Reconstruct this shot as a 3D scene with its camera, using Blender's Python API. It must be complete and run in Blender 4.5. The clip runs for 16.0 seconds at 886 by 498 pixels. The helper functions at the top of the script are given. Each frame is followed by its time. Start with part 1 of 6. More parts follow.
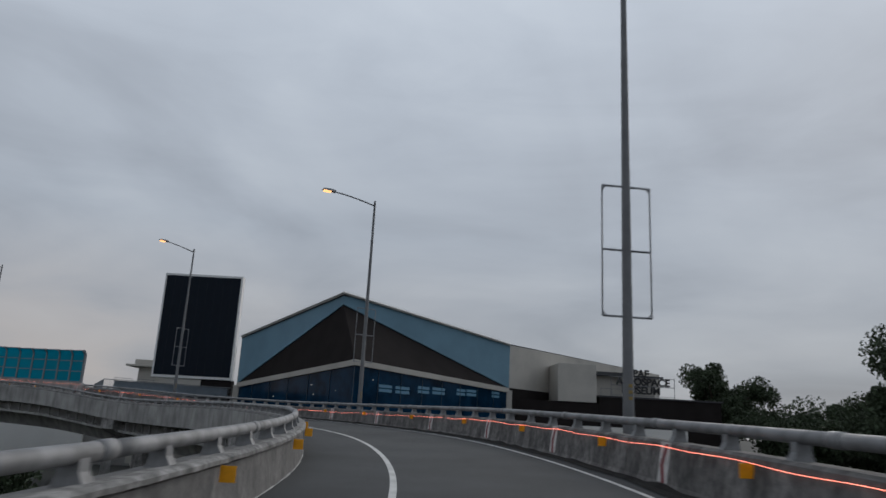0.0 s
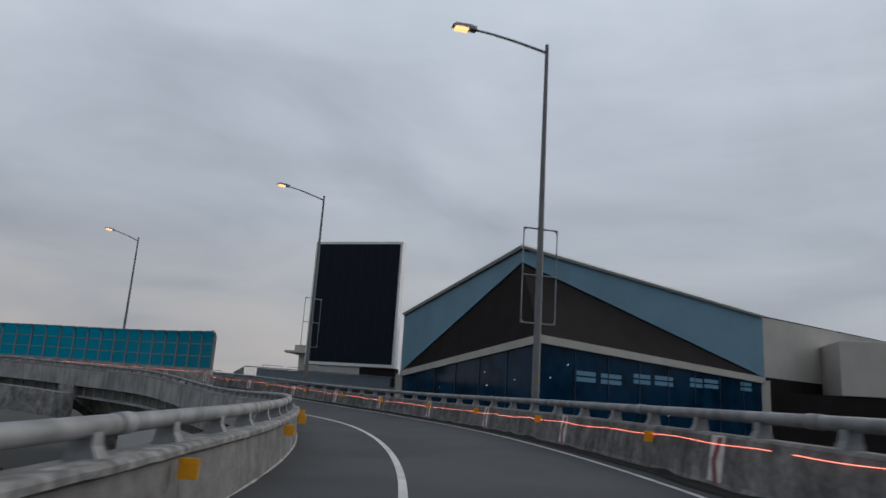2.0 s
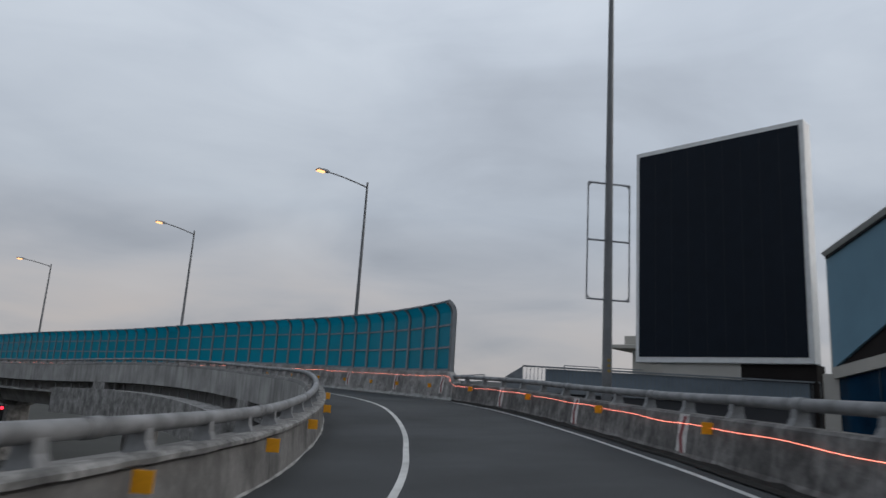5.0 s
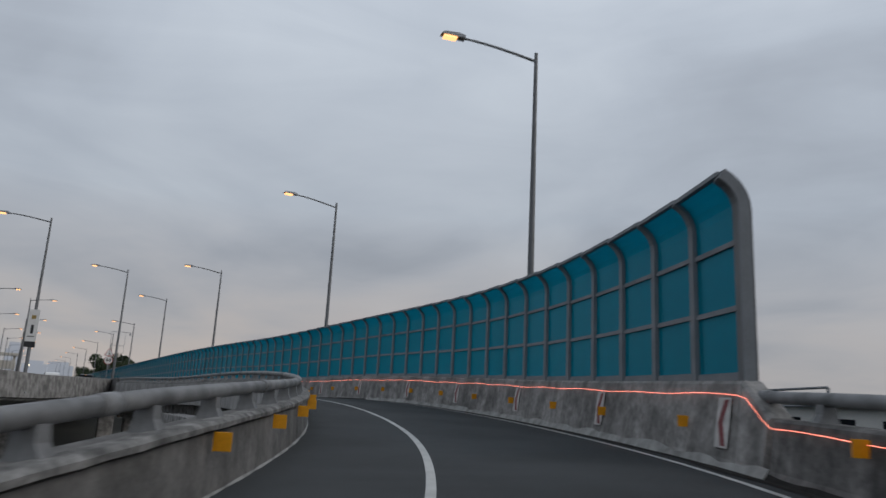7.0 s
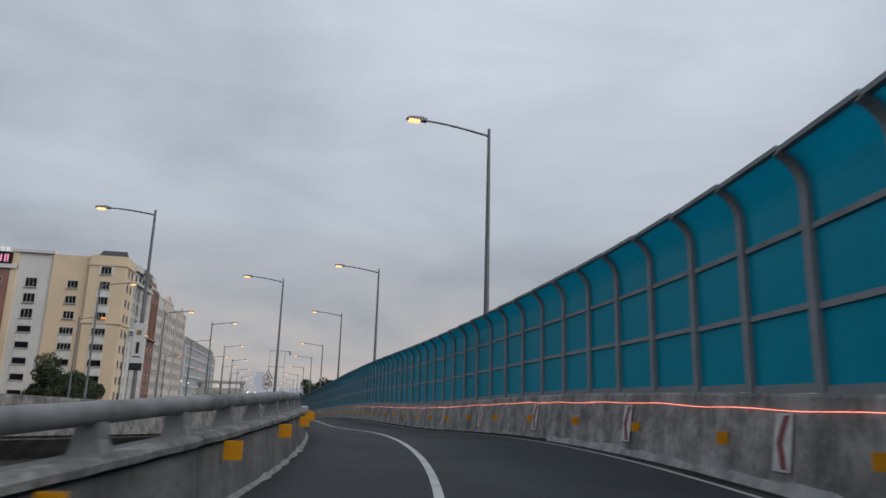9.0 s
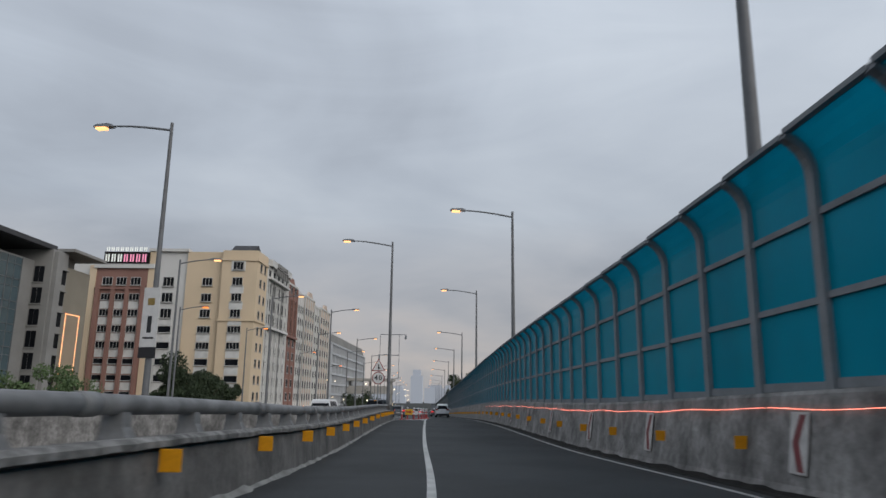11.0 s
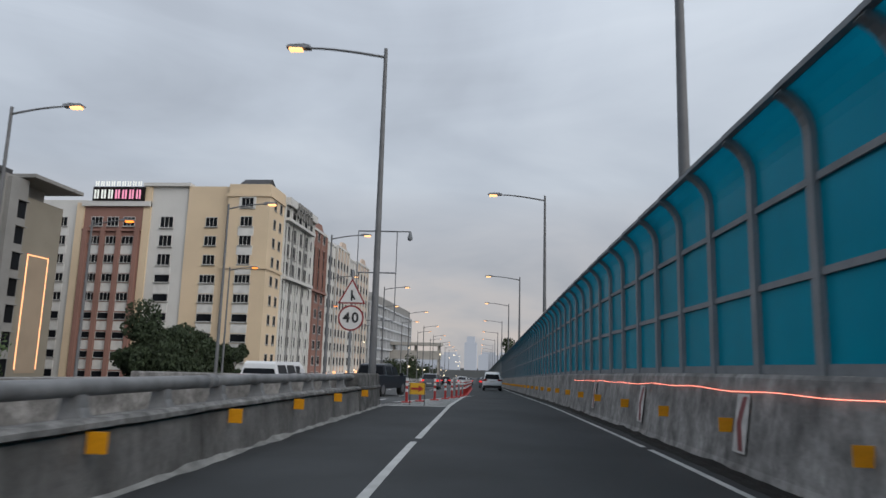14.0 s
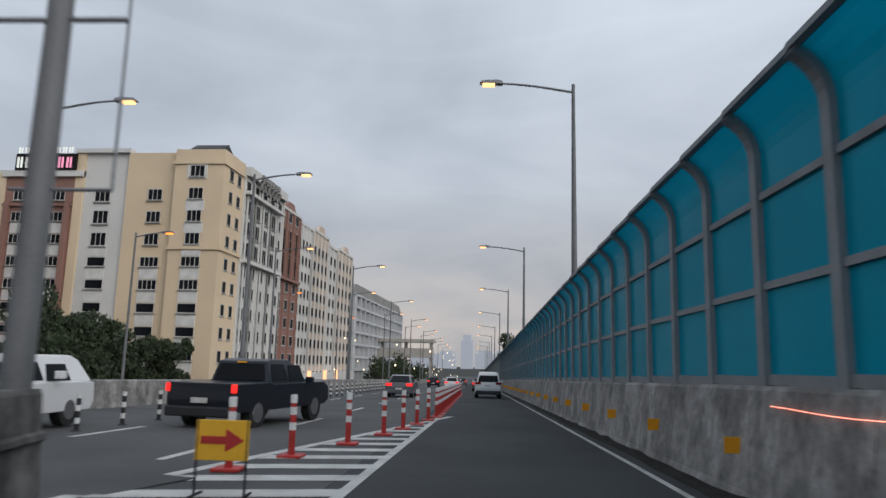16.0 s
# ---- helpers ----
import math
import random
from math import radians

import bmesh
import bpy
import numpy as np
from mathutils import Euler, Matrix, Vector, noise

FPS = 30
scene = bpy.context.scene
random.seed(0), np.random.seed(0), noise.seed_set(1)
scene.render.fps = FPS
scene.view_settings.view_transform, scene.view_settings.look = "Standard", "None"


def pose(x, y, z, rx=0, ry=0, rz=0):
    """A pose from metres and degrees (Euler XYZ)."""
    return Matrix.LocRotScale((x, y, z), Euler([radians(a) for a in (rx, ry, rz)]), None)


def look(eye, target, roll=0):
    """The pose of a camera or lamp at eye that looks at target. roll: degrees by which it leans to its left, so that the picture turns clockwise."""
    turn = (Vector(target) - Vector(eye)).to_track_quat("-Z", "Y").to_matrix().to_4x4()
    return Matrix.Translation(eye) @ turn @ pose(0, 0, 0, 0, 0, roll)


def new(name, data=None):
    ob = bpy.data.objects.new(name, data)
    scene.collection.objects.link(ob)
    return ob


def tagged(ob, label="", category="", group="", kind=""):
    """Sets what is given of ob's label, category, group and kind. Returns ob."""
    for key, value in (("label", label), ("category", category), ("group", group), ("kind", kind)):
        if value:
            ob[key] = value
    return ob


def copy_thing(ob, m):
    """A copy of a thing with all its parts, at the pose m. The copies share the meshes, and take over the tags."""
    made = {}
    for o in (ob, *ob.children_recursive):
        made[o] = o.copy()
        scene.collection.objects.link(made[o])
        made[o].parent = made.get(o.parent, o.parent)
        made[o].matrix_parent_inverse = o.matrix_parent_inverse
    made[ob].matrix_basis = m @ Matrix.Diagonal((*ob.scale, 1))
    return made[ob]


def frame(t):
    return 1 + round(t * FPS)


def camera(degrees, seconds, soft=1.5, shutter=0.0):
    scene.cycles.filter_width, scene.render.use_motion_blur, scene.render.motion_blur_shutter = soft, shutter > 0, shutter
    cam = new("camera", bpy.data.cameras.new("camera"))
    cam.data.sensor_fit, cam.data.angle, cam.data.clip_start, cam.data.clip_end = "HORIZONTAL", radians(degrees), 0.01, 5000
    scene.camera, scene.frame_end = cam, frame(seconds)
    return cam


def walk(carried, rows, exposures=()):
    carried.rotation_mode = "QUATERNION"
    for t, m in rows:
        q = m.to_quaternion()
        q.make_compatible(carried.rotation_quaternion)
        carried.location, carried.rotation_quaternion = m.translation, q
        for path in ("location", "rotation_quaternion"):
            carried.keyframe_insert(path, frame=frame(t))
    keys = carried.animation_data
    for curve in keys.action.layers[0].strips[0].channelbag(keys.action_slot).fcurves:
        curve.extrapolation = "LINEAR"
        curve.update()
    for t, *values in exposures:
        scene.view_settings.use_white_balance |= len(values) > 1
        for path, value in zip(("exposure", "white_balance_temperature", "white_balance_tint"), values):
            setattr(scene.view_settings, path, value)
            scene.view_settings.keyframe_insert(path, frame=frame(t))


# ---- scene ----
cam = camera(64.7, 16.0, shutter=0.3)
PATH = [
    (0, (-0.379, -4.921, 1.562), (-0.303, -2.98, 2.042), 3.0),
    (0.5, (0.063, 0.264, 1.653), (0.015, 2.206, 2.128), 3.5),
    (1, (0.333, 5.592, 1.78), (0.149, 7.529, 2.242), 3.8),
    (1.5, (0.039, 10.879, 1.995), (-0.296, 12.8, 2.439), 3.8),
    (2, (-0.748, 16.169, 2.08), (-1.225, 18.062, 2.51), 3.7),
    (2.5, (-1.886, 21.236, 2.134), (-2.504, 23.091, 2.553), 3.7),
    (3, (-3.4, 26.371, 2.194), (-4.162, 28.173, 2.608), 3.8),
    (3.5, (-4.998, 31.434, 2.205), (-5.908, 33.166, 2.618), 3.8),
    (4, (-6.98, 36.202, 2.25), (-8.04, 37.848, 2.662), 3.8),
    (4.2, (-7.842, 38.087, 2.268), (-8.958, 39.696, 2.678), 3.7),
    (6.3, (-21.643, 57.099, 2.91), (-23.261, 58.196, 3.331), 3.3),
    (6.5, (-23.179, 58.464, 2.996), (-24.832, 59.51, 3.414), 3.1),
    (7, (-26.817, 61.174, 3.136), (-28.546, 62.09, 3.551), 3.0),
    (7.5, (-30.736, 63.761, 3.3), (-32.531, 64.541, 3.711), 2.5),
    (8, (-34.944, 65.882, 3.247), (-36.792, 66.518, 3.674), 2.5),
    (8.5, (-39.157, 67.673, 3.443), (-41.044, 68.17, 3.88), 2.3),
    (9, (-43.452, 69.173, 3.662), (-45.368, 69.542, 4.102), 1.7),
    (9.5, (-47.965, 70.33, 3.853), (-49.903, 70.566, 4.29), 1.2),
    (10, (-52.556, 71.091, 3.983), (-54.505, 71.222, 4.414), 0.7),
    (12.3, (-73.365, 72.042, 3.611), (-75.32, 71.851, 3.988), 1.5),
    (12.5, (-75.254, 72.026, 3.642), (-77.21, 71.827, 4.008), 1.5),
    (13, (-79.868, 71.891, 3.688), (-81.826, 71.682, 4.035), 1.9),
    (13.5, (-84.751, 71.806, 3.749), (-86.712, 71.597, 4.084), 1.8),
    (14, (-89.537, 71.663, 3.74), (-91.5, 71.461, 4.066), 1.6),
    (14.5, (-94.399, 71.543, 3.745), (-96.364, 71.348, 4.062), 1.3),
    (15, (-99.191, 71.43, 3.709), (-101.155, 71.237, 4.034), 1.2),
    (15.5, (-104.033, 71.331, 3.698), (-105.996, 71.136, 4.024), 1.2),
    (16, (-108.482, 71.176, 3.689), (-110.447, 70.984, 4.012), 1.4),
]
walk(cam, [(t, look(eye, target, roll)) for t, eye, target, roll in PATH],
     exposures=[(0, -0.08), (2, 0.0), (4, 0.14), (7, -0.05), (8, 0.1), (10, 0.04), (13, 0.16), (16, 0.24)])

# ---------------------------------------------------------------- light
world = bpy.data.worlds.new("overcast_dusk")
scene.world = world
world.use_nodes = True


def build_sky():
    nt = world.node_tree
    nt.nodes.clear()
    n = nt.nodes.new
    out, bg = n("ShaderNodeOutputWorld"), n("ShaderNodeBackground")
    tc, sep = n("ShaderNodeTexCoord"), n("ShaderNodeSeparateXYZ")
    nt.links.new(tc.outputs["Generated"], sep.inputs[0])
    # a flat cloud deck seen in perspective
    zz = n("ShaderNodeMath"); zz.operation = "ADD"; zz.inputs[1].default_value = 0.24
    nt.links.new(sep.outputs[2], zz.inputs[0])
    comb = n("ShaderNodeCombineXYZ")
    for k in (0, 1):
        d = n("ShaderNodeMath"); d.operation = "DIVIDE"
        nt.links.new(sep.outputs[k], d.inputs[0]); nt.links.new(zz.outputs[0], d.inputs[1])
        nt.links.new(d.outputs[0], comb.inputs[k])
    noise1 = n("ShaderNodeTexNoise")
    noise1.inputs["Scale"].default_value, noise1.inputs["Detail"].default_value = 1.25, 7
    noise1.inputs["Roughness"].default_value, noise1.inputs["Distortion"].default_value = 0.46, 0.55
    nt.links.new(comb.outputs[0], noise1.inputs["Vector"])
    # level veils of finer cloud
    stretch = n("ShaderNodeMapping")
    stretch.inputs["Scale"].default_value = (1.0, 1.0, 4.2)
    nt.links.new(tc.outputs["Generated"], stretch.inputs[0])
    veil = n("ShaderNodeTexNoise")
    veil.inputs["Scale"].default_value, veil.inputs["Detail"].default_value = 2.3, 9
    veil.inputs["Roughness"].default_value, veil.inputs["Distortion"].default_value = 0.56, 0.9
    nt.links.new(stretch.outputs[0], veil.inputs["Vector"])
    both = n("ShaderNodeMixRGB"); both.inputs[0].default_value = 0.26
    nt.links.new(noise1.outputs["Fac"], both.inputs[1]); nt.links.new(veil.outputs["Fac"], both.inputs[2])
    ramp = n("ShaderNodeValToRGB")
    ramp.color_ramp.elements[0].position, ramp.color_ramp.elements[0].color = 0.33, (0.335, 0.372, 0.430, 1)
    ramp.color_ramp.elements[1].position, ramp.color_ramp.elements[1].color = 0.67, (0.525, 0.575, 0.640, 1)
    middle = ramp.color_ramp.elements.new(0.49)
    middle.color = (0.425, 0.472, 0.540, 1)
    nt.links.new(both.outputs[0], ramp.inputs[0])
    # a pale warm band low over the horizon
    band = n("ShaderNodeMapRange")
    band.inputs["From Min"].default_value, band.inputs["From Max"].default_value = 0.25, 0.0
    band.inputs["To Min"].default_value, band.inputs["To Max"].default_value = 0.0, 0.95
    nt.links.new(sep.outputs[2], band.inputs["Value"])
    west = n("ShaderNodeMapRange")
    west.inputs["From Min"].default_value, west.inputs["From Max"].default_value = 0.3, -0.75
    west.inputs["To Min"].default_value, west.inputs["To Max"].default_value = 0.18, 1.0
    nt.links.new(sep.outputs[0], west.inputs["Value"])
    mul = n("ShaderNodeMath"); mul.operation = "MULTIPLY"
    nt.links.new(band.outputs[0], mul.inputs[0]); nt.links.new(west.outputs[0], mul.inputs[1])
    # the warm light shows through the thinner cloud
    thin = n("ShaderNodeMapRange")
    thin.inputs["From Min"].default_value, thin.inputs["From Max"].default_value = 0.38, 0.58
    thin.inputs["To Min"].default_value, thin.inputs["To Max"].default_value = 0.35, 1.15
    nt.links.new(both.outputs[0], thin.inputs["Value"])
    warm = n("ShaderNodeMath"); warm.operation = "MULTIPLY"; warm.use_clamp = True
    nt.links.new(mul.outputs[0], warm.inputs[0]); nt.links.new(thin.outputs[0], warm.inputs[1])
    low = n("ShaderNodeMapRange")
    low.inputs["From Min"].default_value, low.inputs["From Max"].default_value = 0.55, 0.0
    low.inputs["To Min"].default_value, low.inputs["To Max"].default_value = 1.22, 0.67
    nt.links.new(sep.outputs[2], low.inputs["Value"])
    dim = n("ShaderNodeMixRGB"); dim.blend_type = "MULTIPLY"; dim.inputs[0].default_value = 1.0
    nt.links.new(ramp.outputs[0], dim.inputs[1]); nt.links.new(low.outputs[0], dim.inputs[2])
    mix = n("ShaderNodeMixRGB")
    mix.inputs[2].default_value = (0.475, 0.428, 0.405, 1)
    nt.links.new(warm.outputs[0], mix.inputs[0]); nt.links.new(dim.outputs[0], mix.inputs[1])
    # thin clear-sky light behind the cloud
    sky = n("ShaderNodeTexSky")
    sky.sky_type, sky.sun_disc = "NISHITA", False
    sky.sun_elevation, sky.sun_rotation = radians(29), radians(39)
    add = n("ShaderNodeMixRGB"); add.blend_type = "ADD"; add.inputs[0].default_value = 0.003
    nt.links.new(mix.outputs[0], add.inputs[1]); nt.links.new(sky.outputs[0], add.inputs[2])
    nt.links.new(add.outputs[0], bg.inputs[0])
    bg.inputs[1].default_value = 1.0
    nt.links.new(bg.outputs[0], out.inputs[0])


build_sky()
sun = new("sun", bpy.data.lights.new("sun", "SUN"))
sun.data.energy, sun.data.angle, sun.data.color = 1.3, radians(50), (1.0, 0.94, 0.88)
sun.matrix_world = look((45, 55, 40), (0, 0, 0))


# ---------------------------------------------------------------- materials
def material(name, color, rough=0.8, metal=0.0, vary=0.25, scale=2.0, fine=60.0, bump=0.15, streak=0.0, dark=None, coat=0.0, gloss=0.5, mottle=0.0):
    """A worn surface: broad blotches, fine grain, and run-down streaks where asked for."""
    m = bpy.data.materials.new(name)
    m.use_nodes = True
    nt = m.node_tree
    n, link = nt.nodes.new, nt.links.new
    b = nt.nodes["Principled BSDF"]
    b.inputs["Roughness"].default_value, b.inputs["Metallic"].default_value = rough, metal
    b.inputs["Coat Weight"].default_value = coat
    b.inputs["Specular IOR Level"].default_value = gloss
    tc = n("ShaderNodeTexCoord")
    broad, grain = n("ShaderNodeTexNoise"), n("ShaderNodeTexNoise")
    broad.inputs["Scale"].default_value, broad.inputs["Detail"].default_value = scale, 6
    grain.inputs["Scale"].default_value, grain.inputs["Detail"].default_value = fine, 3
    link(tc.outputs["Object"], broad.inputs["Vector"]); link(tc.outputs["Object"], grain.inputs["Vector"])
    low = dark or tuple(c * (1 - vary) for c in color)
    mix = n("ShaderNodeMixRGB")
    mix.inputs[1].default_value, mix.inputs[2].default_value = (*low, 1), (*color, 1)
    rmp = n("ShaderNodeMapRange")
    rmp.inputs["From Min"].default_value, rmp.inputs["From Max"].default_value = 0.32, 0.62
    link(broad.outputs["Fac"], rmp.inputs["Value"]); link(rmp.outputs[0], mix.inputs[0])
    last = mix
    if streak:
        mp = n("ShaderNodeMapping"); mp.inputs["Scale"].default_value = (0.8, 0.8, 0.16)
        st = n("ShaderNodeTexNoise"); st.inputs["Scale"].default_value, st.inputs["Detail"].default_value = 2.4, 8
        link(tc.outputs["Object"], mp.inputs[0]); link(mp.outputs[0], st.inputs["Vector"])
        r2 = n("ShaderNodeMapRange")
        r2.inputs["From Min"].default_value, r2.inputs["From Max"].default_value = 0.46, 0.66
        r2.inputs["To Max"].default_value = streak
        link(st.outputs["Fac"], r2.inputs["Value"])
        m2 = n("ShaderNodeMixRGB"); m2.inputs[2].default_value = (*(c * 0.28 for c in color), 1)
        link(r2.outputs[0], m2.inputs[0]); link(last.outputs[0], m2.inputs[1])
        last = m2
    g2 = n("ShaderNodeMixRGB"); g2.blend_type = "MULTIPLY"; g2.inputs[0].default_value = 0.25
    link(last.outputs[0], g2.inputs[1]); link(grain.outputs["Fac"], g2.inputs[2])
    if mottle:
        mid = n("ShaderNodeTexNoise")
        mid.inputs["Scale"].default_value, mid.inputs["Detail"].default_value, mid.inputs["Roughness"].default_value = 7.0, 6, 0.65
        link(tc.outputs["Object"], mid.inputs["Vector"])
        spread = n("ShaderNodeMapRange")
        spread.inputs["From Min"].default_value, spread.inputs["From Max"].default_value = 0.36, 0.62
        spread.inputs["To Min"].default_value, spread.inputs["To Max"].default_value = 1.0 - mottle, 1.0 + 0.5 * mottle
        link(mid.outputs["Fac"], spread.inputs["Value"])
        g3 = n("ShaderNodeMixRGB"); g3.blend_type = "MULTIPLY"; g3.inputs[0].default_value = 1.0
        link(g2.outputs[0], g3.inputs[1]); link(spread.outputs[0], g3.inputs[2])
        g2 = g3
    link(g2.outputs[0], b.inputs["Base Color"])
    if bump:
        bp = n("ShaderNodeBump"); bp.inputs["Strength"].default_value, bp.inputs["Distance"].default_value = bump, 0.02
        link(grain.outputs["Fac"], bp.inputs["Height"]); link(bp.outputs[0], b.inputs["Normal"])
    return m


def glowing(name, color, strength):
    m = bpy.data.materials.new(name)
    m.use_nodes = True
    b = m.node_tree.nodes["Principled BSDF"]
    b.inputs["Base Color"].default_value = (*color, 1)
    b.inputs["Emission Color"].default_value, b.inputs["Emission Strength"].default_value = (*color, 1), strength
    return m


def sheet(name, color, clear=0.5):
    """Tinted acrylic: part of the light goes straight through, part is scattered, with a gloss."""
    m = bpy.data.materials.new(name)
    m.use_nodes = True
    nt = m.node_tree
    nt.nodes.clear()
    n, link = nt.nodes.new, nt.links.new
    out = n("ShaderNodeOutputMaterial")
    tr, tl, gl = n("ShaderNodeBsdfTransparent"), n("ShaderNodeBsdfTranslucent"), n("ShaderNodeBsdfGlossy")
    df = n("ShaderNodeBsdfDiffuse")
    tc, no = n("ShaderNodeTexCoord"), n("ShaderNodeTexNoise")
    no.inputs["Scale"].default_value = 1.3
    no.inputs["Detail"].default_value = 5
    link(tc.outputs["Object"], no.inputs["Vector"])
    dust = n("ShaderNodeMixRGB")
    dust.inputs[1].default_value, dust.inputs[2].default_value = (*color, 1), (*(c * 0.72 + 0.01 for c in color), 1)
    link(no.outputs["Fac"], dust.inputs[0])
    for node in (tl, df):
        link(dust.outputs[0], node.inputs[0])
    tr.inputs[0].default_value = (*(c * 1.05 for c in color), 1)
    gl.inputs["Roughness"].default_value = 0.18
    a, b, c = n("ShaderNodeMixShader"), n("ShaderNodeMixShader"), n("ShaderNodeMixShader")
    a.inputs[0].default_value = 0.34
    link(tl.outputs[0], a.inputs[1]); link(df.outputs[0], a.inputs[2])
    b.inputs[0].default_value = clear
    link(a.outputs[0], b.inputs[1]); link(tr.outputs[0], b.inputs[2])
    fr = n("ShaderNodeFresnel"); fr.inputs[0].default_value = 1.22
    soft = n("ShaderNodeMath"); soft.operation = "MULTIPLY"; soft.inputs[1].default_value = 0.4
    link(fr.outputs[0], soft.inputs[0]); link(soft.outputs[0], c.inputs[0]); link(b.outputs[0], c.inputs[1]); link(gl.outputs[0], c.inputs[2])
    link(c.outputs[0], out.inputs[0])
    return m


ASPHALT = material("asphalt", (0.056, 0.060, 0.063), 0.85, vary=0.35, scale=0.35, fine=90, bump=0.3, gloss=0.3)
CONCRETE = material("stained_concrete", (0.37, 0.357, 0.343), 0.92, vary=0.6, scale=1.6, fine=22, bump=0.35, streak=0.5, mottle=0.28)
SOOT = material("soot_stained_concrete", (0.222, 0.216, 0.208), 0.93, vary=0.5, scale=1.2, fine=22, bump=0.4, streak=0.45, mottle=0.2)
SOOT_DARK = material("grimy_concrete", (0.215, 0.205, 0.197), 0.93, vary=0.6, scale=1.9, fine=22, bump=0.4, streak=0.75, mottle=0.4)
NOSE_DARK = material("blackened_concrete", (0.19, 0.186, 0.18), 0.93, vary=0.75, scale=2.2, fine=22, bump=0.4, streak=0.8, mottle=0.34)
ASPHALT_WORN = material("worn_asphalt", (0.104, 0.106, 0.108), 0.85, vary=0.3, scale=0.35, fine=90, bump=0.3, gloss=0.3)
SIGN_WHITE = material("sign_white", (0.74, 0.73, 0.71), 0.6, vary=0.12, scale=4, fine=40, bump=0.03)
SIGN_RED = material("sign_red", (0.30, 0.035, 0.035), 0.6, vary=0.2, scale=5, fine=40, bump=0.03)
CONCRETE_PLAIN = material("weathered_concrete", (0.42, 0.41, 0.395), 0.92, vary=0.4, scale=0.6, fine=30, bump=0.3, streak=0.45)
CONCRETE_PALE = material("lime_crust", (0.38, 0.38, 0.365), 0.95, vary=0.45, scale=3.0, fine=40, bump=0.4)
RAIL = material("painted_rail", (0.265, 0.268, 0.272), 0.6, 0.1, vary=0.5, scale=2.6, fine=25, bump=0.1)
POLE = material("lamp_pole_grey", (0.20, 0.205, 0.212), 0.6, 0.15, vary=0.25, scale=1.2, fine=20, bump=0.05, gloss=0.3)
COPING = material("pale_coping", (0.29, 0.285, 0.275), 0.92, vary=0.6, scale=3.2, fine=30, bump=0.5, mottle=0.45)
DIRT = material("black_road_dirt", (0.030, 0.029, 0.027), 0.95, vary=0.4, scale=2.5, fine=60, bump=0.4, gloss=0.2)
STEEL = material("galvanised_steel", (0.30, 0.31, 0.325), 0.5, 0.55, vary=0.25, scale=1.2, fine=20, bump=0.05)
DARK_STEEL = material("grey_painted_steel", (0.25, 0.268, 0.285), 0.6, 0.0, vary=0.25, scale=1.5, fine=20, bump=0.05, gloss=0.3)
PAINT_WHITE = material("road_paint", (0.62, 0.62, 0.60), 0.75, vary=0.3, scale=1.8, fine=70, bump=0.2)
TEAL = sheet("teal_acrylic", (0.010, 0.415, 0.53), 0.42)
YELLOW = material("yellow_reflector", (0.95, 0.40, 0.008), 0.4, vary=0.12, scale=6, fine=40, bump=0.05)
BOARD_WHITE = material("board_white", (0.66, 0.635, 0.61), 0.7, vary=0.3, scale=5, fine=40, bump=0.05)
BOARD_RED = material("board_red", (0.23, 0.045, 0.05), 0.6, vary=0.3, scale=4, fine=40, bump=0.05)
RED = material("red_plastic", (0.50, 0.035, 0.03), 0.5, vary=0.25, scale=5, fine=40, bump=0.05)
WHITE = material("white_paint", (0.78, 0.78, 0.77), 0.5, vary=0.12, scale=2, fine=30, bump=0.03)
BLACK = material("black_plastic", (0.02, 0.02, 0.022), 0.6, vary=0.2, scale=4, fine=40, bump=0.05)
LAMP = glowing("sodium_lens", (1.0, 0.49, 0.20), 1.75)
LAMP_ORANGE = glowing("old_sodium_lens", (1.0, 0.24, 0.03), 2.2)
LED_ROPE = glowing("led_rope", (1.0, 0.25, 0.17), 3.6)
BLUE_WALL = material("blue_cladding", (0.165, 0.30, 0.39), 0.6, vary=0.12, scale=0.4, fine=20, bump=0.05, gloss=0.3)
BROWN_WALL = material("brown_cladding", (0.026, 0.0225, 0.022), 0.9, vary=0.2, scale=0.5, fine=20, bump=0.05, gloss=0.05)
CREAM = material("cream_render", (0.50, 0.475, 0.43), 0.85, vary=0.15, scale=0.4, fine=20, bump=0.1)
SCREEN = material("led_screen", (0.009, 0.014, 0.023), 0.6, vary=0.15, scale=1.2, fine=60, bump=0.05, gloss=0.12)
GLASS_DARK = material("dark_blue_glass", (0.006, 0.036, 0.078), 0.12, vary=0.6, scale=0.5, fine=8, bump=0.0, gloss=0.05)
WINDOW = material("window_glass", (0.014, 0.016, 0.020), 0.45, vary=0.5, scale=0.2, fine=6, bump=0.0, gloss=0.08)
YELLOW_WALL = material("yellow_render", (0.80, 0.635, 0.44), 0.88, vary=0.10, scale=0.15, fine=12, bump=0.1)
BRICK_WALL = material("brick_red_render", (0.33, 0.18, 0.145), 0.88, vary=0.15, scale=0.2, fine=12, bump=0.1)
PALE_WALL = material("pale_render", (0.72, 0.71, 0.68), 0.88, vary=0.12, scale=0.15, fine=12, bump=0.1)
PINK_WALL = material("pinkish_render", (0.66, 0.53, 0.43), 0.88, vary=0.12, scale=0.15, fine=12, bump=0.1)
GREY_WALL = material("grey_stone", (0.32, 0.315, 0.30), 0.85, vary=0.2, scale=0.2, fine=12, bump=0.1)
ROOF_AND_SHADE_DARK = material("dark_roof", (0.06, 0.06, 0.065), 0.8, vary=0.2, scale=0.5, fine=20, bump=0.1)
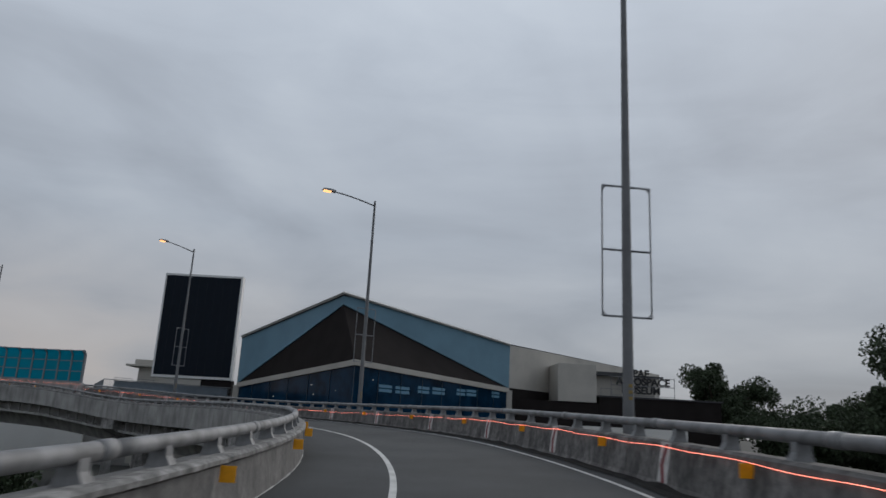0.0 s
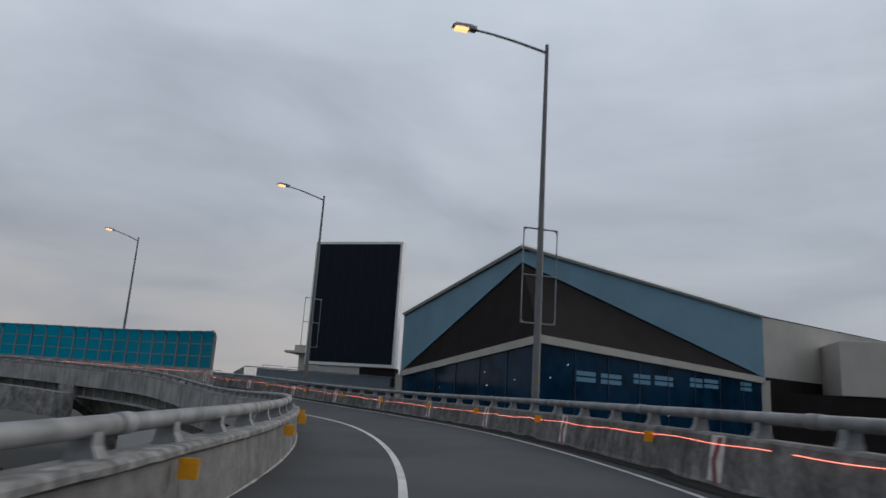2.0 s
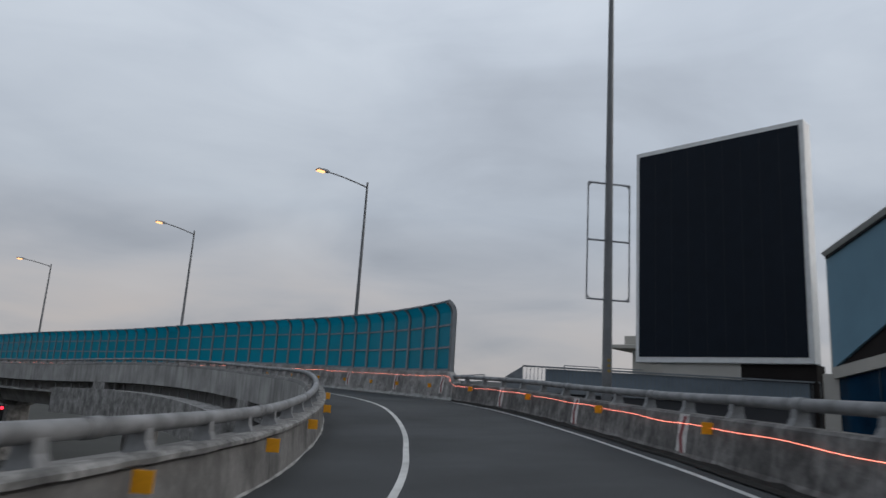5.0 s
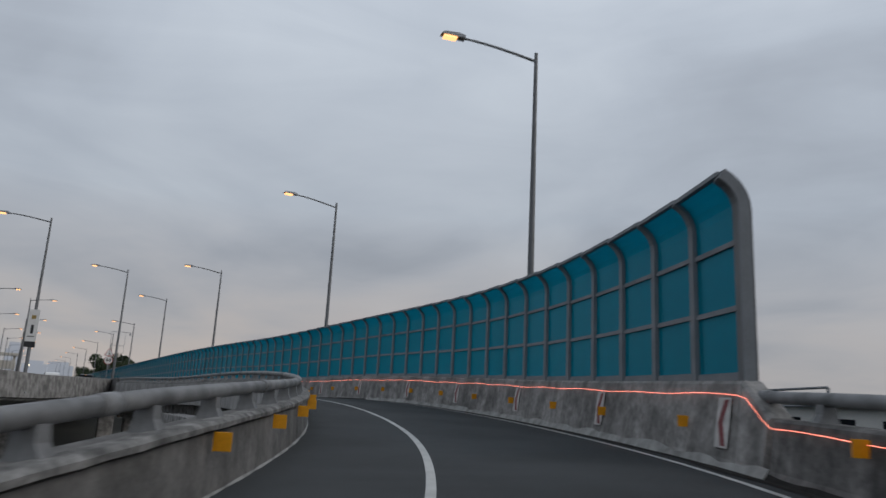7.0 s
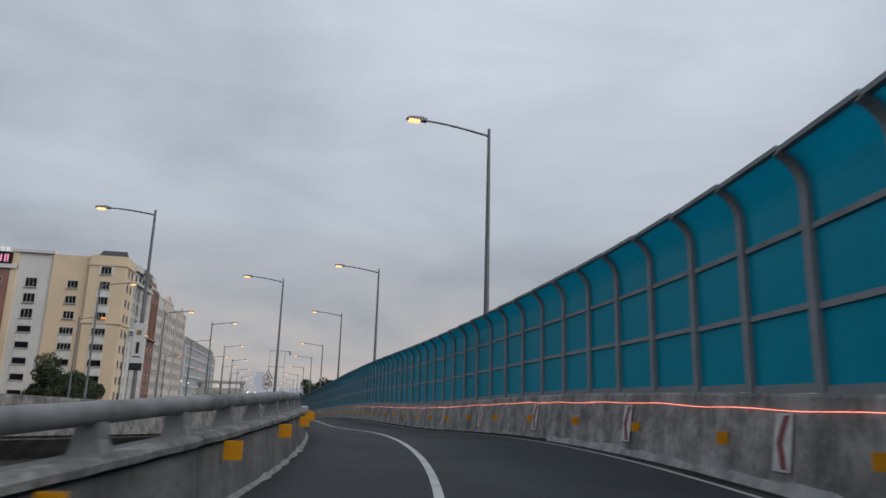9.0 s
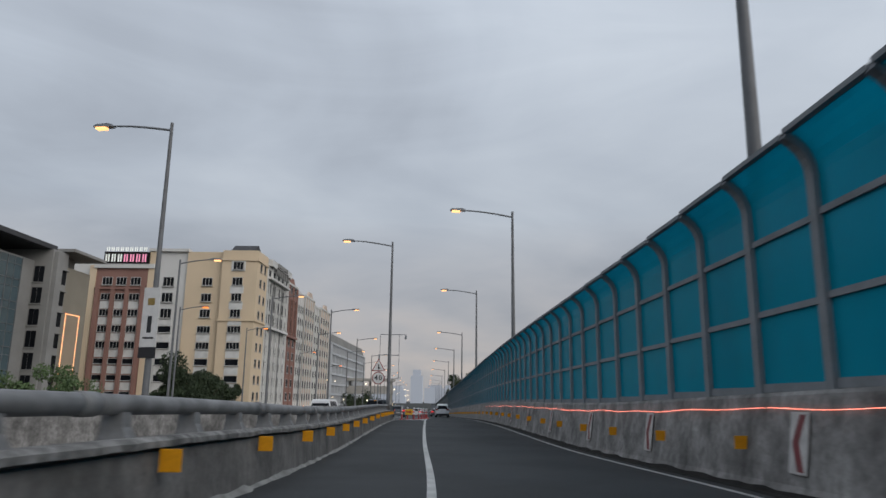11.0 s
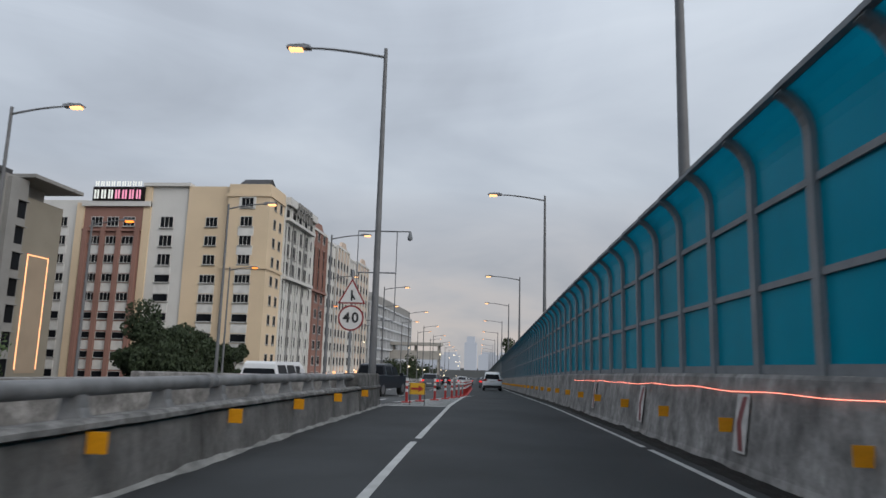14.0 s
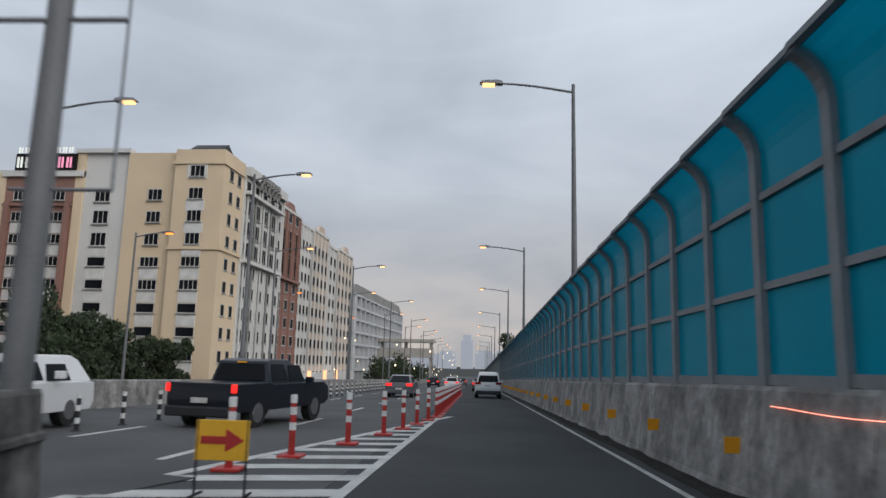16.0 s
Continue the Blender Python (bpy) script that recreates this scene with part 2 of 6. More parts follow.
GLASS_GREEN = material("green_grey_glass", (0.10, 0.15, 0.17), 0.12, vary=0.35, scale=0.15, fine=6, bump=0.0)
BARK = material("bark", (0.09, 0.07, 0.05), 0.95, vary=0.4, scale=3, fine=25, bump=0.5)
LEAF = material("leaf", (0.040, 0.062, 0.026), 0.8, vary=0.45, scale=0.9, fine=8, bump=0.0)
LEAF_PALE = material("pale_leaf", (0.115, 0.18, 0.07), 0.8, vary=0.4, scale=0.9, fine=8, bump=0.0)
EARTH = material("ground_scrub", (0.026, 0.028, 0.023), 0.95, vary=0.5, scale=0.05, fine=3, bump=0.3)
SUV_WHITE = material("white_car_paint", (0.80, 0.81, 0.82), 0.3, vary=0.03, scale=2, fine=30, bump=0.0, coat=0.8)
CAR_NAVY = material("dark_blue_car_paint", (0.012, 0.015, 0.022), 0.35, vary=0.1, scale=2, fine=30, bump=0.0, coat=0.25, gloss=0.3)
CAR_GREY = material("grey_car_paint", (0.10, 0.11, 0.12), 0.3, vary=0.1, scale=2, fine=30, bump=0.0, coat=0.8)
TYRE = material("tyre_rubber", (0.018, 0.018, 0.018), 0.9, vary=0.2, scale=5, fine=50, bump=0.1)
ALLOY = material("alloy", (0.40, 0.40, 0.41), 0.35, 0.8, vary=0.1, scale=5, fine=40, bump=0.0)
TAIL = glowing("tail_lamp_glow", (1.0, 0.02, 0.015), 0.9)
TAIL_OFF = material("tail_lamp", (0.25, 0.015, 0.015), 0.25, vary=0.1, scale=5, fine=40, bump=0.0)
DAYLIGHT_GLOW = glowing("daylit_inner_pane", (0.05, 0.13, 0.20), 0.22)
SIGNAL_RED = glowing("signal_red", (1.0, 0.03, 0.06), 2.0)
SIGNAL_GREEN = glowing("signal_green", (0.02, 1.0, 0.55), 1.5)
INNER_LAMP = glowing("inner_lamp", (0.8, 0.85, 0.8), 0.8)
FAR_LIGHT = glowing("far_light", (1.0, 0.80, 0.52), 2.6)
WARM_STRIP = glowing("warm_strip", (1.0, 0.50, 0.24), 1.0)
# distance haze is painted in as a grey glow on the skyline towers
HAZE_GLOW = glowing("hazy_tower", (0.145, 0.157, 0.18), 1.4)


# ---------------------------------------------------------------- building helpers
def part(name, bm, mat, parent=None, label="", smooth=False):
    me = bpy.data.meshes.new(name)
    bm.to_mesh(me)
    bm.free()
    me.materials.append(mat)
    if smooth:
        for poly in me.polygons:
            poly.use_smooth = True
    ob = new(name, me)
    if parent is not None:
        ob.parent = parent
    if label:
        ob["label"] = label
    return ob


def thing(name, label, category, m=None, group="", kind=""):
    ob = new(name)
    ob.empty_display_size = 0.3
    if m is not None:
        ob.matrix_basis = m
    return tagged(ob, label, category, group, kind)


def again(ob, m=None, parent=None):
    """One more piece on the same mesh."""
    o = bpy.data.objects.new(ob.name.split(".")[0], ob.data)
    scene.collection.objects.link(o)
    o.parent = parent if parent is not None else ob.parent
    if m is not None:
        o.matrix_basis = m
    return o


def box(bm, x0, y0, z0, x1, y1, z1, bevel=0.0):
    r = bmesh.ops.create_cube(bm, size=1)
    for v in r["verts"]:
        v.co = Vector((x0 + (v.co.x + 0.5) * (x1 - x0), y0 + (v.co.y + 0.5) * (y1 - y0), z0 + (v.co.z + 0.5) * (z1 - z0)))
    if bevel:
        edges = list({e for v in r["verts"] for e in v.link_edges})
        bmesh.ops.bevel(bm, geom=edges, offset=bevel, segments=2, affect="EDGES", profile=0.5)
    return bm


def boxes(*rows, bevel=0.0):
    bm = bmesh.new()
    for row in rows:
        box(bm, *row, bevel=bevel)
    return bm


def tube(bm, a, b, r0, r1=None, sides=10, cap=True):
    a, b = Vector(a), Vector(b)
    r1 = r0 if r1 is None else r1
    q = (b - a).to_track_quat("Z", "Y")
    rings = []
    for c, r in ((a, r0), (b, r1)):
        rings.append([bm.verts.new(c + q @ Vector((r * math.cos(2 * math.pi * k / sides), r * math.sin(2 * math.pi * k / sides), 0))) for k in range(sides)])
    for k in range(sides):
        bm.faces.new((rings[0][k], rings[0][(k + 1) % sides], rings[1][(k + 1) % sides], rings[1][k]))
    if cap:
        bm.faces.new(rings[0][::-1])
        bm.faces.new(rings[1])
    return bm


def bent_tube(bm, rows, sides=10):
    """A round bar through (point, radius) rows, one connected skin."""
    rings = []
    for k, (c, r) in enumerate(rows):
        a, b = Vector(rows[max(0, k - 1)][0]), Vector(rows[min(len(rows) - 1, k + 1)][0])
        q = (b - a).to_track_quat("Z", "Y")
        rings.append([bm.verts.new(Vector(c) + q @ Vector((r * math.cos(2 * math.pi * i / sides), r * math.sin(2 * math.pi * i / sides), 0))) for i in range(sides)])
    for a, b in zip(rings, rings[1:]):
        for i in range(sides):
            bm.faces.new((a[i], a[(i + 1) % sides], b[(i + 1) % sides], b[i]))
    return bm


def prism(bm, outline, y0, y1, swap=False):
    """An outline in x and z pushed along y."""
    a = [bm.verts.new((p[0], y0, p[1])) for p in outline]
    b = [bm.verts.new((p[0], y1, p[1])) for p in outline]
    n = len(outline)
    for k in range(n):
        bm.faces.new((a[k], a[(k + 1) % n], b[(k + 1) % n], b[k]))
    bm.faces.new(a[::-1])
    bm.faces.new(b)
    return bm


def slab(bm, pts, thick):
    """A flat polygon of any tilt with thickness along its normal."""
    pts = [Vector(p) for p in pts]
    nrm = (pts[1] - pts[0]).cross(pts[2] - pts[0]).normalized() * thick
    a = [bm.verts.new(p) for p in pts]
    b = [bm.verts.new(p - nrm) for p in pts]
    n = len(pts)
    for k in range(n):
        bm.faces.new((a[k], b[k], b[(k + 1) % n], a[(k + 1) % n]))
    bm.faces.new(a)
    bm.faces.new(b[::-1])
    return bm


def lettering(name, text, size, mat, parent, m, label="", thick=0.01, bold=0.0):
    cu = bpy.data.curves.new(name, "FONT")
    cu.body, cu.size, cu.align_x, cu.align_y, cu.extrude, cu.offset = text, size, "CENTER", "CENTER", thick, bold
    tmp = bpy.data.objects.new("tmp", cu)
    scene.collection.objects.link(tmp)
    me = bpy.data.meshes.new_from_object(tmp.evaluated_get(bpy.context.evaluated_depsgraph_get()))
    bpy.data.objects.remove(tmp)
    bpy.data.curves.remove(cu)
    me.materials.clear()
    me.materials.append(mat)
    ob = new(name, me)
    ob.parent = parent
    ob.matrix_basis = m
    if label:
        ob["label"] = label
    return ob


# ---------------------------------------------------------------- the ramp's alignment
# curvature by chainage: a left-hand loop that straightens into the expressway
BEND_S = (0, 25, 50, 75, 100, 115, 130, 150, 190, 230)
BEND_K = (0.01674, 0.01424, 0.01258, 0.01830, 0.01660, 0.00687, -0.00115, 0.00007, 0.0, 0.0)
GRADE_S = (-60, -3, 8.5, 23, 43, 50, 56, 62, 68, 74, 77.5, 81, 91, 101.6, 108, 114, 120, 127, 133, 137, 151, 161, 166, 400, 700)
GRADE_Z = (-1.48, .20, .53, .93, 1.19, 1.23, 1.29, 1.37, 1.55, 1.87, 2.08, 2.21, 2.41, 2.69, 2.81, 2.80, 2.69, 2.52, 2.45, 2.46, 2.42, 2.29, 2.23, -2.6, -5)
BANK_S, BANK_T = (-60, 43, 50, 56, 62, 68, 74, 79, 100, 700), (0.035, 0.035, 0.042, 0.06, 0.075, 0.07, 0.05, 0.03, 0.0, 0.0)
STEP = 0.5
SS = np.arange(-80, 900 + STEP, STEP)
KK = np.interp(SS, BEND_S, BEND_K)
HH = np.concatenate([[0], np.cumsum((KK[1:] + KK[:-1]) / 2 * STEP)])
HH = HH - np.interp(0, SS, HH) + radians(-7.837)
HM = (HH[1:] + HH[:-1]) / 2
XX = np.concatenate([[0], np.cumsum(-np.sin(HM) * STEP)])
YY = np.concatenate([[0], np.cumsum(np.cos(HM) * STEP)])
XX, YY = XX - np.interp(0, SS, XX) + 0.942, YY - np.interp(0, SS, YY) - 1.856
ZS = np.interp(SS, GRADE_S, GRADE_Z)
ZS = np.convolve(np.pad(ZS, 8, mode="edge"), np.ones(17) / 17, mode="valid")


def at(s, off, dz=0.0, base=None):
    """World place at chainage s, off metres to the right of the lane's middle, dz above the road there (or above the road at base)."""
    hd = float(np.interp(s, SS, HH))
    o = off if base is None else base
    return Vector((float(np.interp(s, SS, XX)) + math.cos(hd) * off, float(np.interp(s, SS, YY)) + math.sin(hd) * off,
                   float(np.interp(s, SS, ZS)) + float(np.interp(s, BANK_S, BANK_T)) * o + dz))


def yaw(s):
    return math.degrees(float(np.interp(s, SS, HH)))


def here(s, off, dz=0.0, base=None, turn=0.0):
    """The pose of a thing that faces along the road (its y ahead, its x to the right)."""
    p = at(s, off, dz, base)
    return pose(p.x, p.y, p.z, 0, 0, yaw(s) + turn)


def sweep(bm, outline, s0, s1, step=1.0, base=None, closed=True, cap=True):
    """An outline of (off, dz) drawn along the ramp."""
    n = max(1, round((s1 - s0) / step))
    rings = []
    for k in range(n + 1):
        s = s0 + (s1 - s0) * k / n
        pts = outline(s) if callable(outline) else outline
        rings.append([bm.verts.new(at(s, o, z, base)) for o, z in pts])
    m = len(rings[0])
    for a, b in zip(rings, rings[1:]):
        for k in range(m if closed else m - 1):
            bm.faces.new((a[k], b[k], b[(k + 1) % m], a[(k + 1) % m]))
    if closed and cap:
        bm.faces.new(rings[0])
        bm.faces.new(rings[-1][::-1])
    return bm


def round_outline(o, z, r, sides=10):
    return [(o + r * math.cos(2 * math.pi * k / sides), z + r * math.sin(2 * math.pi * k / sides)) for k in range(sides)]


# ---------------------------------------------------------------- ground and roads
GROUND_Z = -6.5
LEFT_BASE, RIGHT_BASE = -4.25, 2.55
NOSE_S, WALL_S, FAR_S = 164.3, 83.3, 620.0

ground = part("ground", boxes((-2500, -2500, GROUND_Z - 1, 2500, 2500, GROUND_Z)), EARTH)
tagged(ground, "dark scrubby ground under and around the viaducts", "ground", kind="structure")

def keep(s):
    """The outer edge line drifts a little towards the wall."""
    return float(np.interp(s, (60, 77, 95), (0.0, 0.10, 0.10)))


ramp = thing("road", "dark asphalt ramp deck curving left on a viaduct", "road", kind="structure")
part("road_surface", sweep(bmesh.new(), [(-4.4, -0.12), (-4.4, 0), (2.9, 0), (2.9, -0.12)], -60, NOSE_S, 1.0), ASPHALT, ramp)


part("road_surface", sweep(bmesh.new(), [(-13.3, -0.12), (-13.3, 0), (-2.2, 0), (-2.2, -0.12)], NOSE_S, FAR_S, 4.0), ASPHALT_WORN, ramp)
part("road_surface", sweep(bmesh.new(), [(-2.19, -0.12), (-2.19, 0), (3.0, 0), (3.0, -0.12)], NOSE_S, FAR_S, 4.0), ASPHALT, ramp)

# painted lines
def shy(s):
    """The inner edge line drifts a little outwards round the loop."""
    return float(np.interp(s, (0, 8, 46, 52, 58, 66, 77, 92), (0.0, -0.07, -0.1, -0.22, -0.42, -0.35, 0.12, 0.0)))


lines = thing("road_marking", "worn white painted road lines on asphalt", "road marking", kind="structure")
part("edge_line", sweep(bmesh.new(), lambda s: [(-2.01 + shy(s), 0.006), (-1.89 + shy(s), 0.006)], -60, 151, 1.0, closed=False), PAINT_WHITE, lines)
for s0, s1 in ((151.6, 165.0),):
    part("edge_line", sweep(bmesh.new(), [(-1.99, 0.006), (-1.87, 0.006)], s0, s1, 1.0, closed=False), PAINT_WHITE, lines)
part("edge_line", sweep(bmesh.new(), lambda s: [(-2.02 + (s - 165) * 0.016, 0.006), (-1.87 + (s - 165) * 0.016, 0.006)], 165, 184, 1.0, closed=False), PAINT_WHITE, lines)
part("edge_line", sweep(bmesh.new(), lambda s: [(1.92 + keep(s), 0.006), (2.02 + keep(s), 0.006)], -60, 151, 1.0, closed=False), PAINT_WHITE, lines)
part("edge_line", sweep(bmesh.new(), [(2.0, 0.006), (2.1, 0.006)], 151.4, FAR_S, 2.0, closed=False), PAINT_WHITE, lines)
for off, first in ((-5.1, 168), (-8.2, 171)):
    for k in range(24):
        s0 = first + k * 8.0
        part("lane_dash", sweep(bmesh.new(), [(off - 0.08, 0.006), (off + 0.08, 0.006)], s0, s0 + 3.0, 1.0, closed=False), PAINT_WHITE, lines)


def gore_left(s):
    return -4.75 + (s - 164.2) * 0.195


part("gore_line", sweep(bmesh.new(), lambda s: [(gore_left(s) - 0.12, 0.006), (gore_left(s) + 0.1, 0.006)], 163.8, 182, 1.0, closed=False), PAINT_WHITE, lines)
for k in range(15):
    s0 = 163.6 + k * 1.22
    bm = bmesh.new()
    left, right = gore_left(s0) + 0.12, -2.0 + max(0, s0 - 165) * 0.016
    if right - left < 0.25:
        continue
    run = (right - left) * 0.22
    q = [at(s0, left, 0.007), at(s0 + run, right, 0.007), at(s0 + run + 0.5, right, 0.007), at(s0 + 0.5, left + 0.09, 0.007)]
    bm.faces.new([bm.verts.new(p) for p in q])
    part("gore_stripe", bm, PAINT_WHITE, lines)


# ---------------------------------------------------------------- ramp walls
def inward(s):
    """The inner parapet stands closer to the lane round the loop."""
    return float(np.interp(s, (12, 24, 46, 54, 66, 76, 80, 112), (0.28, 0.16, 0.14, 0.0, -0.05, 0.15, 0.17, 0.0)))


def left_outline(s):
    d = inward(s)
    return [(o + d, z) for o, z in ((-4.25, 0.0), (-4.30, 0.615), (-4.33, 0.63), (-4.33, 0.645), (-4.255, 0.655), (-4.26, 0.70), (-4.30, 0.72), (-4.74, 0.70), (-4.80, 0.60), (-4.80, -0.75), (-4.45, -0.8), (-4.40, -0.1))]


def right_outline(s):
    return [(2.50, 0.0), (2.56, 0.12), (2.65, 0.755), (2.71, 0.795), (3.02, 0.795), (3.06, 0.73), (3.06, -0.75), (2.8, -0.8)]


def wall_outline(s):
    return [(2.50, 0.0), (2.56, 0.14), (2.72, 1.25), (2.76, 1.30), (3.02, 1.30), (3.06, 1.24), (3.06, -0.75), (2.8, -0.8)]


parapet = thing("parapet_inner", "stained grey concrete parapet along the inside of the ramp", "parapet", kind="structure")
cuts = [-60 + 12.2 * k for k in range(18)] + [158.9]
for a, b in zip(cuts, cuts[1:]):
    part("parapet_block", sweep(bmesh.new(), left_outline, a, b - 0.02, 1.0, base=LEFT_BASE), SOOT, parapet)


# a thin paler slab laid over the parapet's outer side
def outer_skin(s):
    d = inward(s)
    return [(-4.803 + d, 0.58), (-4.803 + d, -0.74), (-4.83 + d, -0.74), (-4.83 + d, 0.58)]


for a, b in zip(cuts, cuts[1:]):
    part("outer_skin", sweep(bmesh.new(), outer_skin, a, b - 0.02, 1.0, base=LEFT_BASE), CONCRETE_PLAIN, parapet, "paler outer face")


def coping_outline(s):
    """A torn strip of pale sealant along the parapet's edge, uneven along its length."""
    d = inward(s)
    rag = 0.030 * noise.noise((s * 1.3, 0.4, 0)) + 0.022 * noise.noise((s * 5.2, 2.4, 0))
    sag = 0.016 * noise.noise((s * 2.1, 6.4, 0)) + 0.010 * noise.noise((s * 7.3, 8.1, 0))
    return [(o + d, z) for o, z in ((-4.236, 0.655 + sag), (-4.236, 0.705 + 0.5 * sag), (-4.29, 0.737), (-4.46 + rag, 0.733), (-4.47 + rag, 0.712), (-4.30, 0.712), (-4.268, 0.69))]


for a, b in zip(cuts, cuts[1:]):
    part("coping", sweep(bmesh.new(), coping_outline, a + 0.01, b - 0.03, 0.3, base=LEFT_BASE), COPING, parapet, "worn pale coping")


def nose_outline(s):
    """The end block: a thicker top on the parapet's line, with a chipped ledge and edge."""
    chip = 0.02 * noise.noise((s * 2.2, 1.3, 0)) + 0.012 * noise.noise((s * 6.1, 4.2, 0))
    h = 1.11 + 0.6 * chip
    d = 0.25 * max(0.0, s - 163.2)
    return [(-4.25 - d, 0.0), (-4.29 - d, 0.615), (-4.245 - d, 0.65 + chip), (-4.25 - d, 0.70 + chip), (-4.305 - d, 0.725), (-4.33 - d, h - 0.05), (-4.36 - d, h), (-4.74, h - 0.01), (-4.80, h - 0.07), (-4.85, -0.75), (-4.45, -0.8), (-4.40, -0.1)]


def crust(s):
    w = 0.05 + 0.10 * abs(noise.noise((s * 0.9, 3.1, 0))) + 0.06 * noise.noise((s * 4.1, 1.7, 0))
    d = inward(s)
    w = max(0.01, w * (0.45 if s < 95 else 1.0))
    return [(-4.252 + d, 0.004), (-4.252 + d, 0.004 + w * 0.7), (-4.247 + d + w * 0.35, 0.004 + w * 0.2), (-4.247 + d + w, 0.004)]


part("lime_crust", sweep(bmesh.new(), crust, -10, 163, 0.35, base=LEFT_BASE), CONCRETE_PALE, parapet, "pale lime crust along the parapet's foot")
part("nose_block", sweep(bmesh.new(), nose_outline, 158.9, 164.1, 0.25, base=LEFT_BASE), NOSE_DARK, parapet, "blackened concrete end block at the gore nose")
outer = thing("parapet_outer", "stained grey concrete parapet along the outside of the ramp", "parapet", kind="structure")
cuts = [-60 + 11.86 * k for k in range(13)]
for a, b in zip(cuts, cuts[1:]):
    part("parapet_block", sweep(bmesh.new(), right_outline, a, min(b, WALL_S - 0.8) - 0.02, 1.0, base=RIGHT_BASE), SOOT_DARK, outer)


def step_outline(s):
    k = min(1.0, max(0.0, (s - (WALL_S - 0.82)) / 0.8))
    return [(a + (c - a) * k, b + (d - b) * k) for (a, b), (c, d) in zip(right_outline(s), wall_outline(s))]


def gutter(s):
    w = 2.30 - 0.10 * noise.noise((s * 0.5, 7.3, 0)) - 0.05 * noise.noise((s * 2.7, 2.2, 0))
    h = 0.05 + 0.09 * abs(noise.noise((s * 1.9, 5.0, 0)))
    return [(w, 0.004), (2.488, 0.012), (2.494 + 0.5 * h, h)]


def outer_crust(s):
    w = max(0.02, 0.055 + 0.06 * noise.noise((s * 0.7, 9.1, 0)) + 0.03 * noise.noise((s * 3.3, 4.7, 0)))
    return [(2.515, 0.006), (2.492 - w * 0.5, 0.008), (2.488 - w * 0.1, 0.012 + w * 0.5), (2.490 + w * 1.0, 0.03 + w * 2.0), (2.52 + w, 0.03 + w * 2.0)]


tagged(part("gutter_dirt", sweep(bmesh.new(), gutter, -30, FAR_S, 0.4, base=RIGHT_BASE, closed=False), DIRT, outer, "black dirt along the gutter"), kind="stuff")
part("lime_crust", sweep(bmesh.new(), outer_crust, WALL_S - 1, 112, 0.35, base=RIGHT_BASE), CONCRETE_PALE, outer, "pale lime crust along the parapet's foot")
part("parapet_step", sweep(bmesh.new(), step_outline, WALL_S - 0.82, WALL_S, 0.2, base=RIGHT_BASE), CONCRETE, outer)
cuts = [WALL_S + 0.02 + 10.0 * k for k in range(26)] + [FAR_S]
for a, b in zip(cuts, cuts[1:]):
    part("parapet_block", sweep(bmesh.new(), wall_outline, a, b - 0.02, 1.0 if b < 350 else 6, base=RIGHT_BASE), CONCRETE, outer)


# rails: a thick pipe on flared posts
def rail_post(parent, side):
    """One flared cast post, its foot at the origin, x across the parapet."""
    bm = bmesh.new()
    rows = [(-0.17, 0.13, 0.0), (-0.13, 0.11, 0.05), (-0.085, 0.095, 0.13), (-0.075, 0.09, 0.25)]
    rings = []
    for x0, x1, z in rows:
        w = 0.10 - z * 0.09
        rings.append([bm.verts.new((x * side, y, z)) for x, y in ((x0, -w), (x1, -w), (x1, w), (x0, w))])
    for a, b in zip(rings, rings[1:]):
        for k in range(4):
            bm.faces.new((a[k], a[(k + 1) % 4], b[(k + 1) % 4], b[k]))
    bm.faces.new(rings[-1])
    bm.faces.new(rings[0][::-1])
    return part("rail_post", bm, RAIL, parent)


def dip(s):
    """The pipe rails sit a little lower round the first half of the bend."""
    return float(np.interp(s, (50, 80), (0.045, 0.0)))


def rail(name, off, base, s0, s1, z, phase, label, pitch, shift):
    r = thing(name, label, "railing", kind="structure")
    n = max(1, round((s1 - s0) / (pitch * 3)))
    for k in range(n):
        a, b = s0 + (s1 - s0) * k / n, s0 + (s1 - s0) * (k + 1) / n
        part("rail_pipe", sweep(bmesh.new(), lambda s: round_outline(off + shift(s), z - (dip(s) if off < 0 else 0.0), 0.085, 12), a, b, 0.7, base=base), RAIL, r, smooth=True)
        part("rail_sleeve", sweep(bmesh.new(), lambda s: round_outline(off + shift(s), z - (dip(s) if off < 0 else 0.0), 0.096, 12), b - 0.14, b + 0.14, 0.14, base=base), RAIL, r, smooth=True)
    proto = None
    s = phase
    while s < s1 - 0.3:
        if s > s0 + 0.2:
            m = here(s, off + shift(s), z - 0.31, base)
            if proto is None:
                proto = rail_post(r, 1 if off > 0 else -1)
                proto.matrix_basis = m
            else:
                again(proto, m)
        s += pitch
    return r


rail("railing_inner", -4.54, LEFT_BASE, -40, 158.9, 1.0, 132.5 - 1.78 * 97, "thick grey pipe rail on flared posts along the inner parapet", 1.78, inward)
rail("railing_outer", 2.88, RIGHT_BASE, -40, WALL_S - 0.4, 1.075, 24.5 - 1.9 * 34, "thick grey pipe rail on flared posts along the outer parapet", 1.90, lambda s: 0.0)


# reflectors, chevron boards and the lit rope
def face_pose(s, off, dz, base, lean, side):
    """A pose on a parapet's face: z out of the wall, y up."""
    p = at(s, off, dz, base)
    out = Matrix.Rotation(radians(yaw(s)), 4, "Z") @ Matrix.Rotation(radians(-90 * side), 4, "Z") @ Matrix.Rotation(radians(90 - lean), 4, "X")
    return Matrix.Translation(p) @ out


